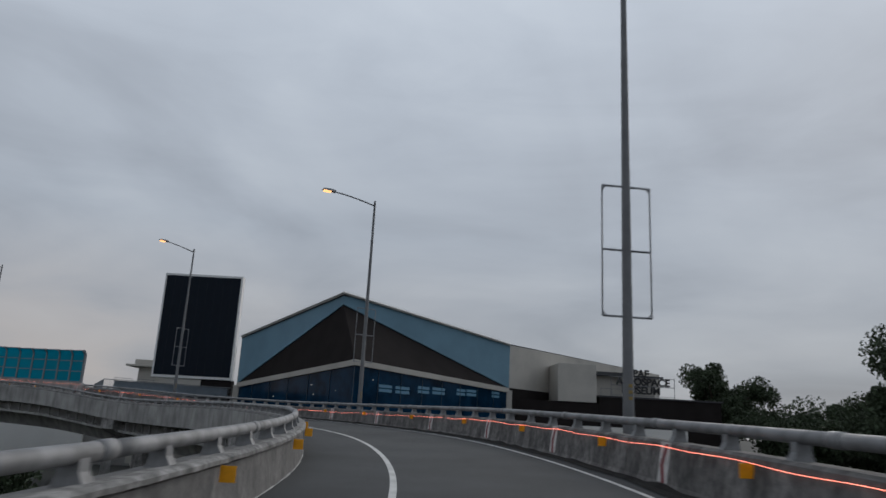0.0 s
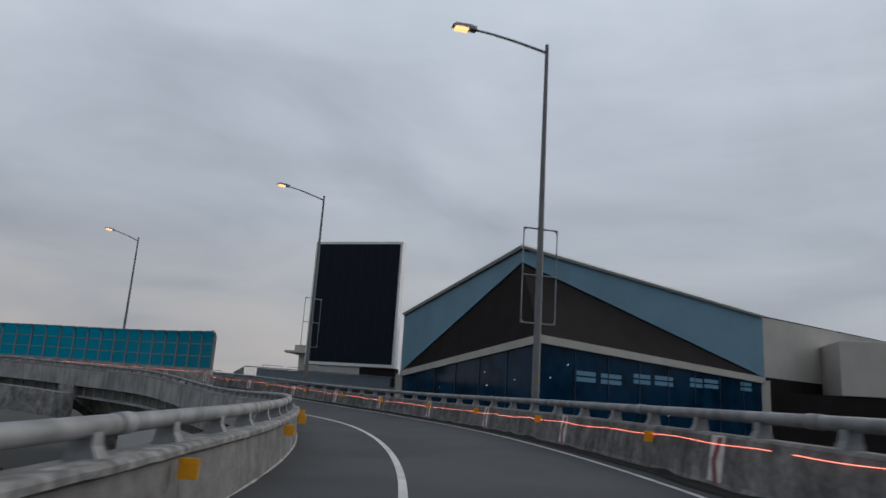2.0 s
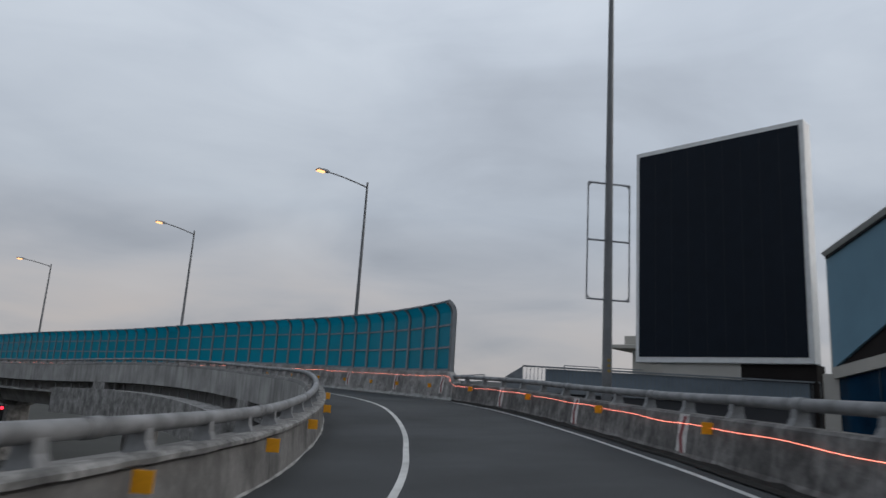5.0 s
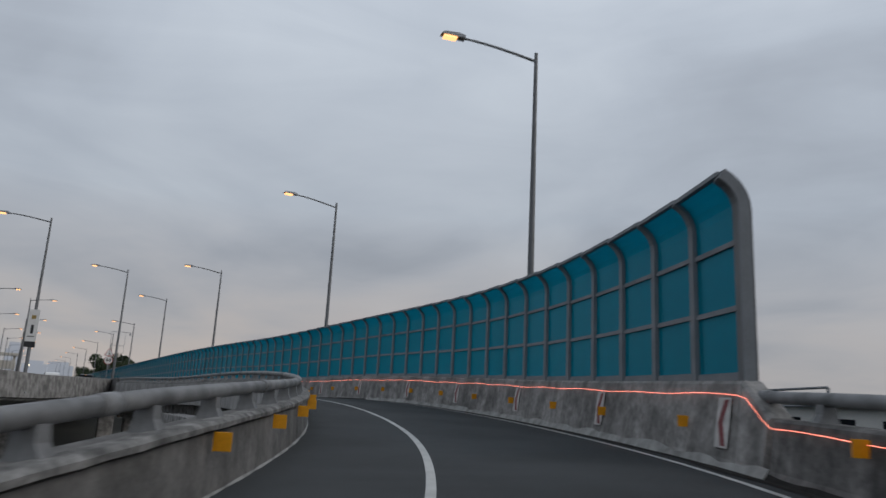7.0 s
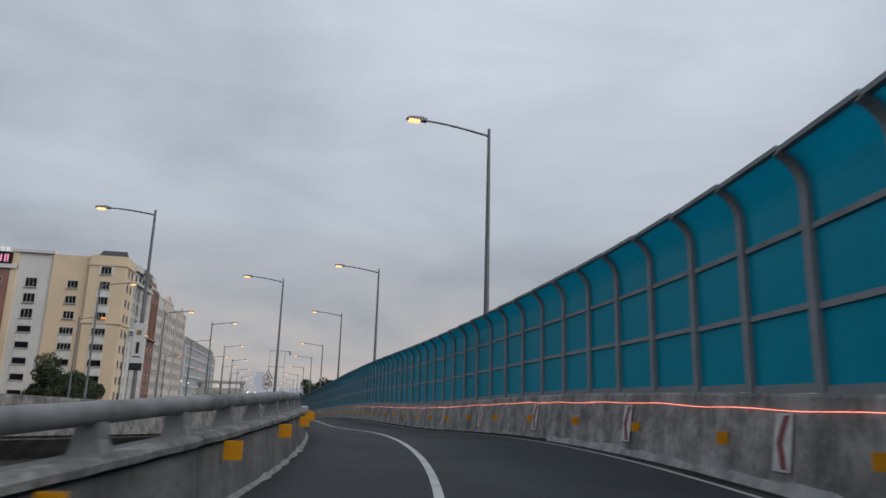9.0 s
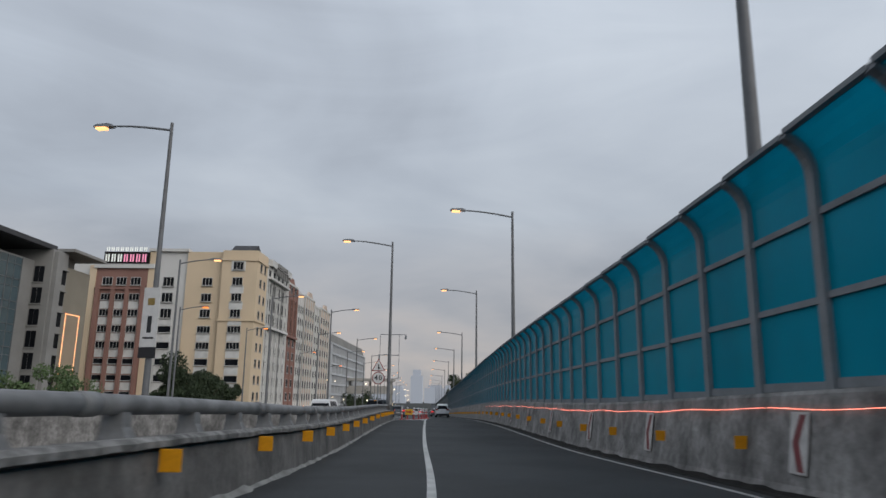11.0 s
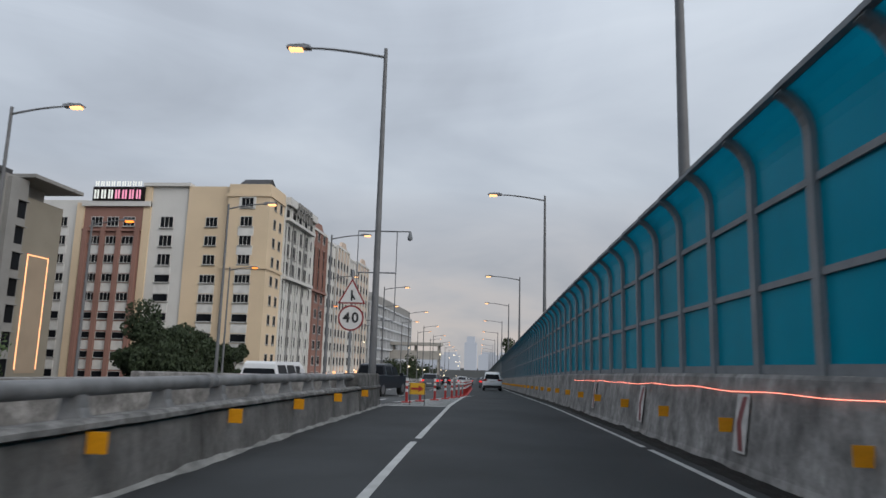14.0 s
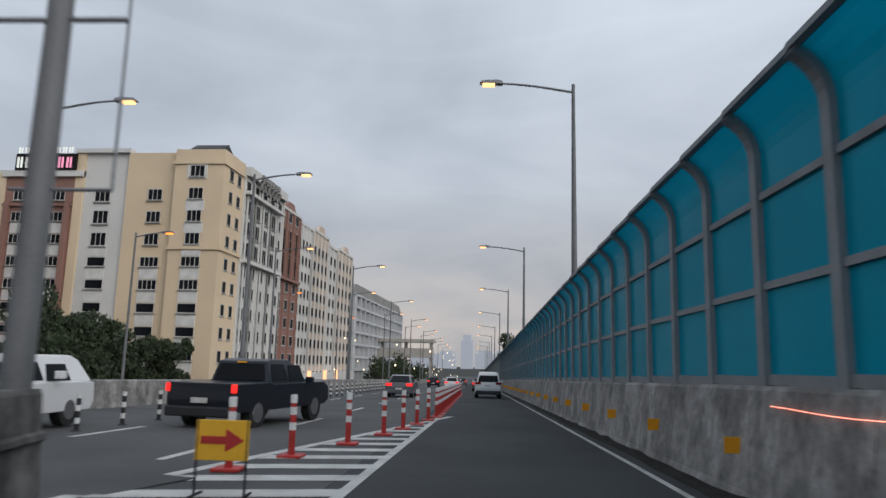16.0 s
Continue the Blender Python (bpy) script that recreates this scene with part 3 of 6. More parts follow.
def reflector():
    t = thing("reflector_plate", "square yellow reflector plate standing out from concrete parapet", "reflector", group="yellow reflectors along the parapets")
    part("plate", boxes((-0.095, -0.006, -0.095, 0.095, 0.006, 0.095), bevel=0.003), YELLOW, t)
    part("bracket", boxes((-0.085, 0.006, -0.012, 0.085, 0.02, 0.012)), STEEL, t)
    return t


refl = reflector()
left_s = [-6.0, -0.2, 5.5, 11.3, 16.0, 20.5, 25.2, 31.8, 36.3, 40.0, 43.6, 48.3, 52.7, 57.0, 61.5, 66.0, 70.3, 74.6, 80.1, 83.1, 86.0, 88.8, 92.2, 95.7, 99.3, 102.7, 106.1, 109.7, 113.2, 116.7, 120.2, 123.7, 127.1, 130.6, 133.9, 137.3, 140.9, 144.7, 148.2, 151.6, 155.2, 159.1]
refl.matrix_basis = here(left_s[0], -4.15 + inward(left_s[0]), 0.545, LEFT_BASE)
for s in left_s[1:]:
    copy_thing(refl, here(s, -4.15 + inward(s), 0.545, LEFT_BASE))
for s in (-12.5, -6.2, 0.0, 6.2, 12.4, 18.65, 24.8, 31.5, 38.4, 44.4, 50.2, 56.8, 62.8, 68.6, 74.4, 80.3):
    copy_thing(refl, here(s, 2.54, 0.60, RIGHT_BASE))
WALL_REFL = [85.0, 89.0, 92.3, 95.75, 99.25, 102.8, 106.3, 109.95, 113.7, 117.4, 121.0, 124.5, 127.9, 131.0, 134.5, 137.8, 141.4, 145.1, 148.6, 151.9, 155.4, 159.2, 162.6] + [166.1 + 3.7 * k for k in range(34)]
for s in WALL_REFL:
    copy_thing(refl, here(s, 2.54, 0.61, RIGHT_BASE))


def chevron():
    t = thing("chevron_board", "faded white board with a dark red chevron arrow", "chevron board", group="chevron boards along the outer parapet")
    part("board", boxes((-0.22, -0.38, 0.0, 0.22, 0.38, 0.006), bevel=0.004), BOARD_WHITE, t)
    bm = bmesh.new()
    pts = [(0.15, 0.35), (0.0, 0.35), (-0.15, 0.0), (0.0, -0.35), (0.15, -0.35), (0.01, 0.0)]
    a = [bm.verts.new((x, y, 0.0065)) for x, y in pts]
    b = [bm.verts.new((x, y, 0.010)) for x, y in pts]
    for quad in ((0, 1, 2, 5), (5, 2, 3, 4)):
        bm.faces.new([b[k] for k in quad])
    for k in range(6):
        bm.faces.new((a[k], a[(k + 1) % 6], b[(k + 1) % 6], b[k]))
    part("chevron", bm, BOARD_RED, t, "dark red chevron")
    return t


chev = chevron()
chev_s = [2.6, 9.3, 16.05, 22.3, 29.1, 36.6, 43.5, 50.3, 57.3, 64.0, 70.5, 77.2, 83.7, 89.3, 95.4, 101.25, 106.9, 113.4, 119.5, 125.4, 130.5, 136.45, 142.3, 148.2, 154.0, 160.2]
chev.matrix_basis = face_pose(chev_s[0], 2.60, 0.40, RIGHT_BASE, 8, 1)
for s in chev_s[1:]:
    copy_thing(chev, face_pose(s, 2.60 if s < 82 else 2.605, 0.40 if s < 82 else 0.66, RIGHT_BASE, 8, 1))


def rope_outline(s):
    hang = float(np.interp(s, (25, 42, 55, 73), (0.69, 0.56, 0.56, 0.66)))
    sag = 0.012 * math.sin(s * 2.1) + 0.01 * math.sin(s * 0.83 + 1)
    k = min(1.0, max(0.0, (s - (WALL_S - 0.9)) / 0.75))
    return round_outline(2.60 + hang * 0.055 - 0.02 + 0.055 * k, hang + (1.08 - hang) * k + sag, 0.0029, 6)


rope = thing("light_rope", "thin orange-red lit rope running along the outer parapet", "rope light")
part("lit_rope", sweep(bmesh.new(), rope_outline, -30, 27.1, 0.25, base=RIGHT_BASE), LED_ROPE, rope)
part("lit_rope", sweep(bmesh.new(), rope_outline, 27.6, 165.3, 0.25, base=RIGHT_BASE), LED_ROPE, rope)


# underside: girder, shelf of short posts, piers
under = thing("viaduct_girder", "weathered concrete girder and cross stubs under the ramp deck", "girder", kind="structure")
part("deck_slab", sweep(bmesh.new(), [(-4.6, -0.15), (-4.6, -0.70), (3.0, -0.70), (3.0, -0.15)], -60, 205, 2.0), CONCRETE_PLAIN, under)
part("girder_web", sweep(bmesh.new(), [(-3.7, -0.7), (-3.7, -1.55), (2.3, -1.55), (2.3, -0.7)], -60, 205, 2.0), GREY_WALL, under)
part("girder_flange", sweep(bmesh.new(), [(-4.35, -1.50), (-4.35, -1.68), (2.8, -1.68), (2.8, -1.50)], -60, 205, 2.0), CONCRETE_PLAIN, under)
part("girder_box", sweep(bmesh.new(), [(-3.3, -1.68), (-2.6, -2.9), (1.4, -2.9), (2.0, -1.68)], -60, 205, 2.0), CONCRETE_PLAIN, under)
stub = part("stub_post", boxes((-0.07, -0.09, -1.52, 0.07, 0.09, -0.70)), CONCRETE_PLAIN, under)
stub.matrix_basis = here(-20, -4.2)
for k in range(1, 110):
    again(stub, here(-20 + 1.55 * k, -4.2))


low_wall = thing("lower_parapet", "weathered concrete wall of a lower road beside the ramp", "wall", kind="structure")
part("wall", sweep(bmesh.new(), [(-6.6, -3.2), (-6.6, -1.28), (-5.3, -1.28), (-5.3, -3.2)], 89.5, 122, 1.5), CONCRETE, low_wall)


def pier(s):
    p = at(s, -0.9)
    t = thing("bridge_pier", "weathered concrete bridge pier with hammerhead cap", "bridge pier", pose(p.x, p.y, 0, 0, 0, yaw(s)), group="piers under the ramp")
    top = p.z - 0.75
    part("cap", prism(bmesh.new(), [(-3.9, top), (3.7, top), (3.7, top - 1.0), (1.2, top - 2.6), (-1.2, top - 2.6), (-3.9, top - 1.0)], -1.0, 1.0), CONCRETE, t)
    part("column", boxes((-1.1, -0.9, GROUND_Z, 1.1, 0.9, top - 2.5), bevel=0.15), CONCRETE, t)


for s in (8, 38, 66, 92, 118, 144, 172, 200):
    pier(s)


# ---------------------------------------------------------------- noise wall
def arc_outline():
    pts = [(2.90, 1.30), (2.90, 3.98)]
    for k in range(1, 6):
        a = radians(13 * k)
        pts.append((2.90 - 0.62 * (1 - math.cos(a)), 3.98 + 0.62 * math.sin(a)))
    return pts


ARC = arc_outline()
noise_wall = thing("noise_barrier", "teal acrylic noise barrier with grey steel posts on the parapet", "noise barrier")
BAY = 1.82
POST_N, POST_S = (0, 7, 12, 15, 19, 27, 35, 45, 100), (83.45, 95.42, 104.2, 109.7, 117.2, 132.1, 146.4, 164.05, 164.05 + 55 * 1.80)


def post_s(k):
    """Chainage of the k-th post; the first bays are a little shorter."""
    return float(np.interp(k, POST_N, POST_S))



def curve_strip(bm, pts, y0, y1, thick):
    """A strip that follows the post's bend (x across, z up), from y0 to y1."""
    rows = []
    for k, (o, z) in enumerate(pts):
        a, b = pts[max(0, k - 1)], pts[min(len(pts) - 1, k + 1)]
        d = Vector((b[0] - a[0], b[1] - a[1])).normalized()
        nx, nz = d.y * thick / 2, -d.x * thick / 2
        rows.append([bm.verts.new((o - 2.9 + sx * nx, y, z + sx * nz)) for sx, y in ((-1, y0), (1, y0), (1, y1), (-1, y1))])
    for a, b in zip(rows, rows[1:]):
        for k in range(4):
            bm.faces.new((a[k], a[(k + 1) % 4], b[(k + 1) % 4], b[k]))
    bm.faces.new(rows[0][::-1])
    bm.faces.new(rows[-1])
    return bm


def bar(bm, o, z, w, h, y0, y1):
    return box(bm, o - 2.9 - w / 2, y0, z - h / 2, o - 2.9 + w / 2, y1, z + h / 2)


def cut_arc(z0, z1):
    """The stretch of the bend between two heights."""
    zs = [p[1] for p in ARC]
    inner = [p for p in ARC if z0 < p[1] < z1]
    return [(float(np.interp(z0, zs, [p[0] for p in ARC])), z0)] + inner + [(float(np.interp(z1, zs, [p[0] for p in ARC])), z1)]


TOP_Z = ARC[-1][1]
LEVELS = (1.36, 2.42, 3.48, TOP_Z)
proto = {}
for k in range(97):
    s, s_next = post_s(k), post_s(k + 1)
    m = here(s, 2.9, 0, RIGHT_BASE)
    mid = here((s + s_next) / 2, 2.9, 0, RIGHT_BASE)
    if not proto:
        proto["post"] = part("post", curve_strip(bmesh.new(), ARC, -0.09, 0.09, 0.17), DARK_STEEL, noise_wall)
        half = BAY / 2 - 0.05
        for i in range(3):
            proto[i] = part("panel", curve_strip(bmesh.new(), cut_arc(LEVELS[i] + 0.02, LEVELS[i + 1] - 0.02), -half, half, 0.02), TEAL, noise_wall)
            proto[i].matrix_basis = mid
        for i, z in enumerate(LEVELS[:3]):
            proto["r%d" % i] = part("cross_bar", bar(bmesh.new(), 2.9, z, 0.10, 0.12 if i == 0 else 0.085, -half, half), DARK_STEEL, noise_wall)
            proto["r%d" % i].matrix_basis = mid
        proto["cap"] = part("top_bar", bar(bmesh.new(), ARC[-1][0], TOP_Z, 0.10, 0.07, -BAY / 2, BAY / 2), DARK_STEEL, noise_wall)
        proto["cap"].matrix_basis = mid
        proto["post"].matrix_basis = m
    else:
        for key, ob in proto.items():
            again(ob, m if key == "post" else mid)
end_post = part("end_post", curve_strip(bmesh.new(), ARC, -0.08, 0.08, 0.24), POLE, noise_wall, "wide grey end post")
end_post.matrix_basis = here(WALL_S + 0.2, 2.93, 0, RIGHT_BASE)

# the far run of the wall, joined
far_s0 = post_s(97)
far = bmesh.new()
sweep(far, lambda s: [(o, z) for o, z in ARC], far_s0 - BAY, FAR_S, 3.0, base=RIGHT_BASE, closed=False)
tagged(part("panel_far", far, TEAL, noise_wall), kind="stuff")
far = bmesh.new()
s = far_s0
while s < FAR_S:
    for (o0, z0), (o1, z1) in zip(ARC, ARC[1:]):
        tube(far, at(s, o0, z0, RIGHT_BASE), at(s, o1, z1, RIGHT_BASE), 0.085, sides=5, cap=False)
    s += BAY
for z in LEVELS:
    sweep(far, [(2.86, z - 0.05), (2.86, z + 0.05), (2.96, z + 0.05), (2.96, z - 0.05)] if z < 4 else [(ARC[-1][0] - 0.05, z - 0.04), (ARC[-1][0] - 0.05, z + 0.04), (ARC[-1][0] + 0.05, z + 0.04), (ARC[-1][0] + 0.05, z - 0.04)], far_s0, FAR_S, 4.0, base=RIGHT_BASE)
tagged(part("post_far", far, DARK_STEEL, noise_wall), kind="stuff")


# ---------------------------------------------------------------- street lamps
DULL_YELLOW = material("dull_yellow_sticker", (0.32, 0.22, 0.06), 0.6, vary=0.3, scale=8, fine=40, bump=0.05)
def street_lamp(m, height, frame_kind="", arm=3.05, lens=None, label="tall galvanised street lamp with lit amber head", foot=0.0):
    """A tapered pole with one arm towards -x; its foot at the origin."""
    t = thing("street_lamp", label, "street lamp", m, group="street lamps along the road")
    bm = bent_tube(bmesh.new(), [((0, 0, foot), 0.15), ((0, 0, height * 0.45), 0.115), ((0, 0, height + 0.25), 0.07)], 14)
    part("pole", bm, POLE, t, smooth=True)
    part("base_plate", boxes((-0.28, -0.28, foot - 0.02, 0.28, 0.28, foot + 0.05), bevel=0.01), STEEL, t)
    rows = [(Vector((-arm * q, 0, height - 0.1 + 0.38 * math.sin(q * 1.45))), 0.055 - 0.012 * q) for q in [k / 6 for k in range(7)]]
    bm, prev = bent_tube(bmesh.new(), rows, 8), rows[-1][0]
    part("arm", bm, POLE, t, smooth=True)
    x, z = prev.x, prev.z
    head = part("lamp_head", prism(bmesh.new(), [(x + 0.1, z + 0.06), (x - 0.15, z + 0.12), (x - 0.75, z + 0.09), (x - 0.85, z - 0.01), (x + 0.1, z - 0.05)], -0.16, 0.16), STEEL, t)
    part("lens", boxes((x - 0.74, -0.14, z - 0.13, x - 0.22, 0.14, z - 0.02), bevel=0.03), lens or LAMP, head, "lit amber lens")
    if frame_kind:
        for zz in (1.55, 1.70, 1.85):
            part("marker_plate", boxes((-0.05, -0.150, zz, 0.05, -0.142, zz + 0.08)), DULL_YELLOW, t, "small dull yellow reflective plate")
        w, z0, z1, z2 = 0.66, *frame_kind
        bm = bmesh.new()
        for zz in (z0, z1, z2):
            tube(bm, (-w, 0, zz), (w, 0, zz), 0.03, sides=6)
        for xx in (-w, w):
            tube(bm, (xx, 0, z0), (xx, 0, z2), 0.025, sides=6)
        for xx in (-w, w):
            for zz, d in ((z0, 1), (z2, -1)):
                tube(bm, (xx * 0.85, 0, zz), (xx, 0, zz + 0.12 * d), 0.02, sides=5)
        part("banner_frame", bm, STEEL, t, "empty steel banner frame")
    return t


LAMPS = ((14.1, 3.86, 15.4), (42.84, 4.17, 16.04), (71.0, 3.72, 16.95), (97.2, 3.75, 16.39), (121.7, 3.45, 16.15), (152.8, 3.3, 15.24), (185.5, 3.4, 15.23), (217.2, 3.5, 13.6))
FRAMES = {14.1: (4.40, 6.14, 7.89), 42.84: (5.10, 6.86, 8.62), 71.0: (5.52, 7.30, 9.08)}
for s, off, top in LAMPS:
    p = at(s, off, 0, RIGHT_BASE)
    fk = tuple(h - p.z for h in FRAMES[s]) if s in FRAMES else ""
    street_lamp(pose(p.x, p.y, p.z, 0, 0, yaw(s)), top - p.z - 0.15, fk, foot=-0.7)
for k in range(1, 9):
    s = 217.0 + 33 * k
    p = at(s, 3.62, 0, RIGHT_BASE)
    street_lamp(pose(p.x, p.y, p.z, 0, 0, yaw(s)), 12.8, foot=-0.7)
corbel = thing("lamp_corbel", "concrete lamp corbels on the outer face of the parapet", "corbel", kind="structure")
for s, off, top in LAMPS:
    ob = part("corbel", boxes((-0.62, -0.4, -1.3, 0.35, 0.4, -0.72), bevel=0.05), CONCRETE_PLAIN, corbel)
    ob.matrix_basis = here(s, off, 0, RIGHT_BASE)


# ---------------------------------------------------------------- main expressway beside the ramp
NOSE = at(163.9, -4.75)
MAIN_YAW = 72.3
MAIN_U = np.arange(-170, 4.01, 1.0)
MAIN_H = np.radians(np.clip(MAIN_YAW + np.minimum(0, MAIN_U + 38) * 1.2, -8, MAIN_YAW))
MAIN_X = np.concatenate([[0], np.cumsum(-np.sin(MAIN_H[1:]))])
MAIN_Y = np.concatenate([[0], np.cumsum(np.cos(MAIN_H[1:]))])
MAIN_X, MAIN_Y = MAIN_X - np.interp(0, MAIN_U, MAIN_X) + NOSE.x, MAIN_Y - np.interp(0, MAIN_U, MAIN_Y) + NOSE.y


def main_z(u):
    return NOSE.z + float(np.interp(-u, (0, 22, 48, 62), (0.0, 0.04, 0.7, 1.15)))


def main_at(u, x, dz=0.0):
    """Beside the ramp: u metres along the expressway's near edge (0 at the nose), x to its right."""
    hd = float(np.interp(u, MAIN_U, MAIN_H))
    return Vector((float(np.interp(u, MAIN_U, MAIN_X)) + math.cos(hd) * x, float(np.interp(u, MAIN_U, MAIN_Y)) + math.sin(hd) * x, main_z(u) + dz))


main_road = thing("expressway", "elevated expressway deck beside the ramp", "road", kind="structure")
U0, U1 = -165.0, 2.5


def along(outline, u0, u1, step=3.0):
    bm = bmesh.new()
    n = max(1, round((u1 - u0) / step))
    rings = []
    for k in range(n + 1):
        u = u0 + (u1 - u0) * k / n
        rings.append([bm.verts.new(main_at(u, x, z)) for x, z in outline])
    m = len(outline)
    for a, b in zip(rings, rings[1:]):
        for k in range(m):
            bm.faces.new((a[k], b[k], b[(k + 1) % m], a[(k + 1) % m]))
    bm.faces.new(rings[0])
    bm.faces.new(rings[-1][::-1])
    return bm


part("road_surface", along([(-12, -0.13), (-12, -0.01), (0, -0.01), (0, -0.13)], U0, U1), ASPHALT_WORN, main_road)
part("parapet_block", along([(-0.05, -0.6), (-0.1, 0.95), (0.02, 1.02), (0.22, 1.0), (0.26, -0.9), (0.1, -1.0)], U0, -0.4), CONCRETE, main_road)
part("parapet_block", along([(-12.3, -0.6), (-12.3, 1.0), (-12.1, 1.02), (-12.0, -0.6)], U0, -6), CONCRETE, main_road)
part("deck_slab", along([(-12, -0.2), (0.2, -0.2), (0.0, -1.1), (-2.0, -2.2), (-10, -2.2), (-12, -1.1)], U0, 0), CONCRETE_PLAIN, main_road)
for u in (-12, -40, -70, -100, -130):
    c = main_at(u, -6)
    part("column", boxes((c.x - 1.4, c.y - 1.4, GROUND_Z, c.x + 1.4, c.y + 1.4, c.z - 2.1), bevel=0.2), CONCRETE, main_road)

far_wall = thing("median_wall", "pale stained concrete wall along the far side of the expressway", "wall", kind="structure")
part("wall_block", sweep(bmesh.new(), [(-13.0, 0.0), (-13.1, 0.9), (-13.15, 0.95), (-13.35, 0.95), (-13.45, -0.6)], 163.5, FAR_S, 4.0), CONCRETE, far_wall)
part("deck_slab", sweep(bmesh.new(), [(-13.4, -0.15), (-13.2, -1.2), (-11, -2.2), (1, -2.2), (2.9, -1.2), (3.0, -0.15)], 206, FAR_S, 6.0), CONCRETE_PLAIN, far_wall)


def striped_post():
    t = thing("lane_post", "short black and white striped lane post", "lane post", group="striped lane posts")
    bands = [(0.03, 0.16, BLACK), (0.16, 0.28, WHITE), (0.28, 0.42, BLACK), (0.42, 0.54, WHITE), (0.54, 0.68, BLACK), (0.68, 0.78, WHITE)]
    for a, b, mt in bands:
        part("band", tube(bmesh.new(), (0, 0, a), (0, 0, b), 0.05, 0.05, 10), mt, t, smooth=False)
    part("foot", tube(bmesh.new(), (0, 0, 0), (0, 0, 0.03), 0.11, 0.09, 12), BLACK, t)
    return t


sp = striped_post()
sp.matrix_basis = here(172.2, -8.8)
for k in range(1, 34):
    s = 172.2 + 2.0 * k
    copy_thing(sp, here(s, -8.8 - (s - 172) * 0.014))


def lane_bollard():
    t = thing("bollard", "red flexible bollard with white bands on a red foot", "bollard", group="red bollards along the gore")
    part("foot", boxes((-0.19, -0.19, 0, 0.19, 0.19, 0.05), bevel=0.015), RED, t)
    part("post", tube(bmesh.new(), (0, 0, 0.05), (0, 0, 0.84), 0.055, 0.05, 12), RED, t)
    for z0, z1 in ((0.42, 0.54), (0.66, 0.78), (0.84, 0.97)):
        part("band", tube(bmesh.new(), (0, 0, z0), (0, 0, z1), 0.0565, 0.054, 12), WHITE, t, "white reflective band")
    return t


bo = lane_bollard()
bo.matrix_basis = here(167.1, -3.75)
for s, o in ((168.8, -3.35), (171.1, -2.87), (173.5, -2.5), (175.4, -2.26), (177.4, -2.08), (179.4, -1.9)):
    copy_thing(bo, here(s, o))
for k in range(26):
    copy_thing(bo, here(181.2 + 1.5 * k, -1.75))

arrow = thing("arrow_sign", "yellow temporary sign with a red arrow on thin legs", "road sign", here(165.1, -3.15))
part("board", boxes((-0.29, -0.012, 0.38, 0.29, 0.012, 0.80), bevel=0.006), material("sign_yellow", (0.86, 0.47, 0.03), 0.5, vary=0.08, scale=5, fine=40, bump=0.03), arrow)
bm = bmesh.new()
pts = [(-0.23, 0.55), (0.04, 0.55), (0.04, 0.47), (0.24, 0.59), (0.04, 0.71), (0.04, 0.63), (-0.23, 0.63)]
prism(bm, pts, -0.018, -0.013)
part("arrow", bm, RED, arrow, "dark red arrow")
for x in (-0.27, 0.27):
    bm = bmesh.new()
    tube(bm, (x, 0, 0), (x, 0, 0.82), 0.014, sides=6)
    tube(bm, (x, -0.22, 0.02), (x, 0.22, 0.02), 0.014, sides=6)
    part("leg", bm, BLACK, arrow)

# signs at the nose
sp_pole = thing("speed_limit_sign", "round red-rimmed speed limit sign under a triangular warning sign", "road sign", here(163.3, -5.45, 0, None, 0))
part("pole", tube(bmesh.new(), (0, 0.03, -0.6), (0, 0.03, 4.75), 0.045, sides=10), STEEL, sp_pole)
bm = bmesh.new()
tube(bm, (0, -0.02, 3.02), (0, 0.0, 3.02), 0.46, 0.46, 32)
disc = part("disc", bm, SIGN_RED, sp_pole, "red rimmed disc")
part("face", tube(bmesh.new(), (0, -0.026, 3.02), (0, -0.02, 3.02), 0.40, 0.40, 32), SIGN_WHITE, disc, "white face")
for x, figure in ((-0.155, "4"), (0.155, "0")):
    lettering("numeral", figure, 0.50, BLACK, disc, pose(x, -0.032, 3.02, 90, 0, 0), "black numeral", 0.004, 0.012)
tri = part("triangle", prism(bmesh.new(), [(-0.50, 3.53), (0.50, 3.53), (0.0, 4.44)], -0.02, 0.0), SIGN_RED, sp_pole, "red rimmed triangle")
part("face", prism(bmesh.new(), [(-0.41, 3.58), (0.41, 3.58), (0.0, 4.33)], -0.026, -0.02), SIGN_WHITE, tri, "white face")
bm = bmesh.new()
box(bm, -0.035, -0.032, 3.64, 0.035, -0.026, 4.02)
prism(bm, [(0.03, 3.78), (0.03, 3.88), (0.14, 3.70), (0.08, 3.66)], -0.032, -0.026)
part("symbol", bm, BLACK, tri, "black merge symbol")

p = at(163.9, -4.70)
gore_lamp = street_lamp(pose(p.x, p.y, p.z, 0, 0, yaw(163)), 15.5 - p.z, "", foot=-0.7, label="tall street lamp at the gore nose with frame and camera")
bm = bmesh.new()
for zz in (4.75, 6.3):
    tube(bm, (-0.72, 0, zz), (0.72, 0, zz), 0.03, sides=6)
for xx in (-0.72, 0.72):
    tube(bm, (xx, 0, 3.0), (xx, 0, 6.3), 0.018, sides=6)
tube(bm, (-0.3, 0, 3.0), (0.72, 0, 3.0), 0.02, sides=6)
part("banner_frame", bm, STEEL, gore_lamp, "empty steel banner frame")
bm = bmesh.new()
tube(bm, (0.7, 0, 6.3), (1.2, 0, 6.3), 0.025, sides=6)
tube(bm, (1.2, 0, 6.3), (1.2, 0, 6.12), 0.04, 0.08, 10)
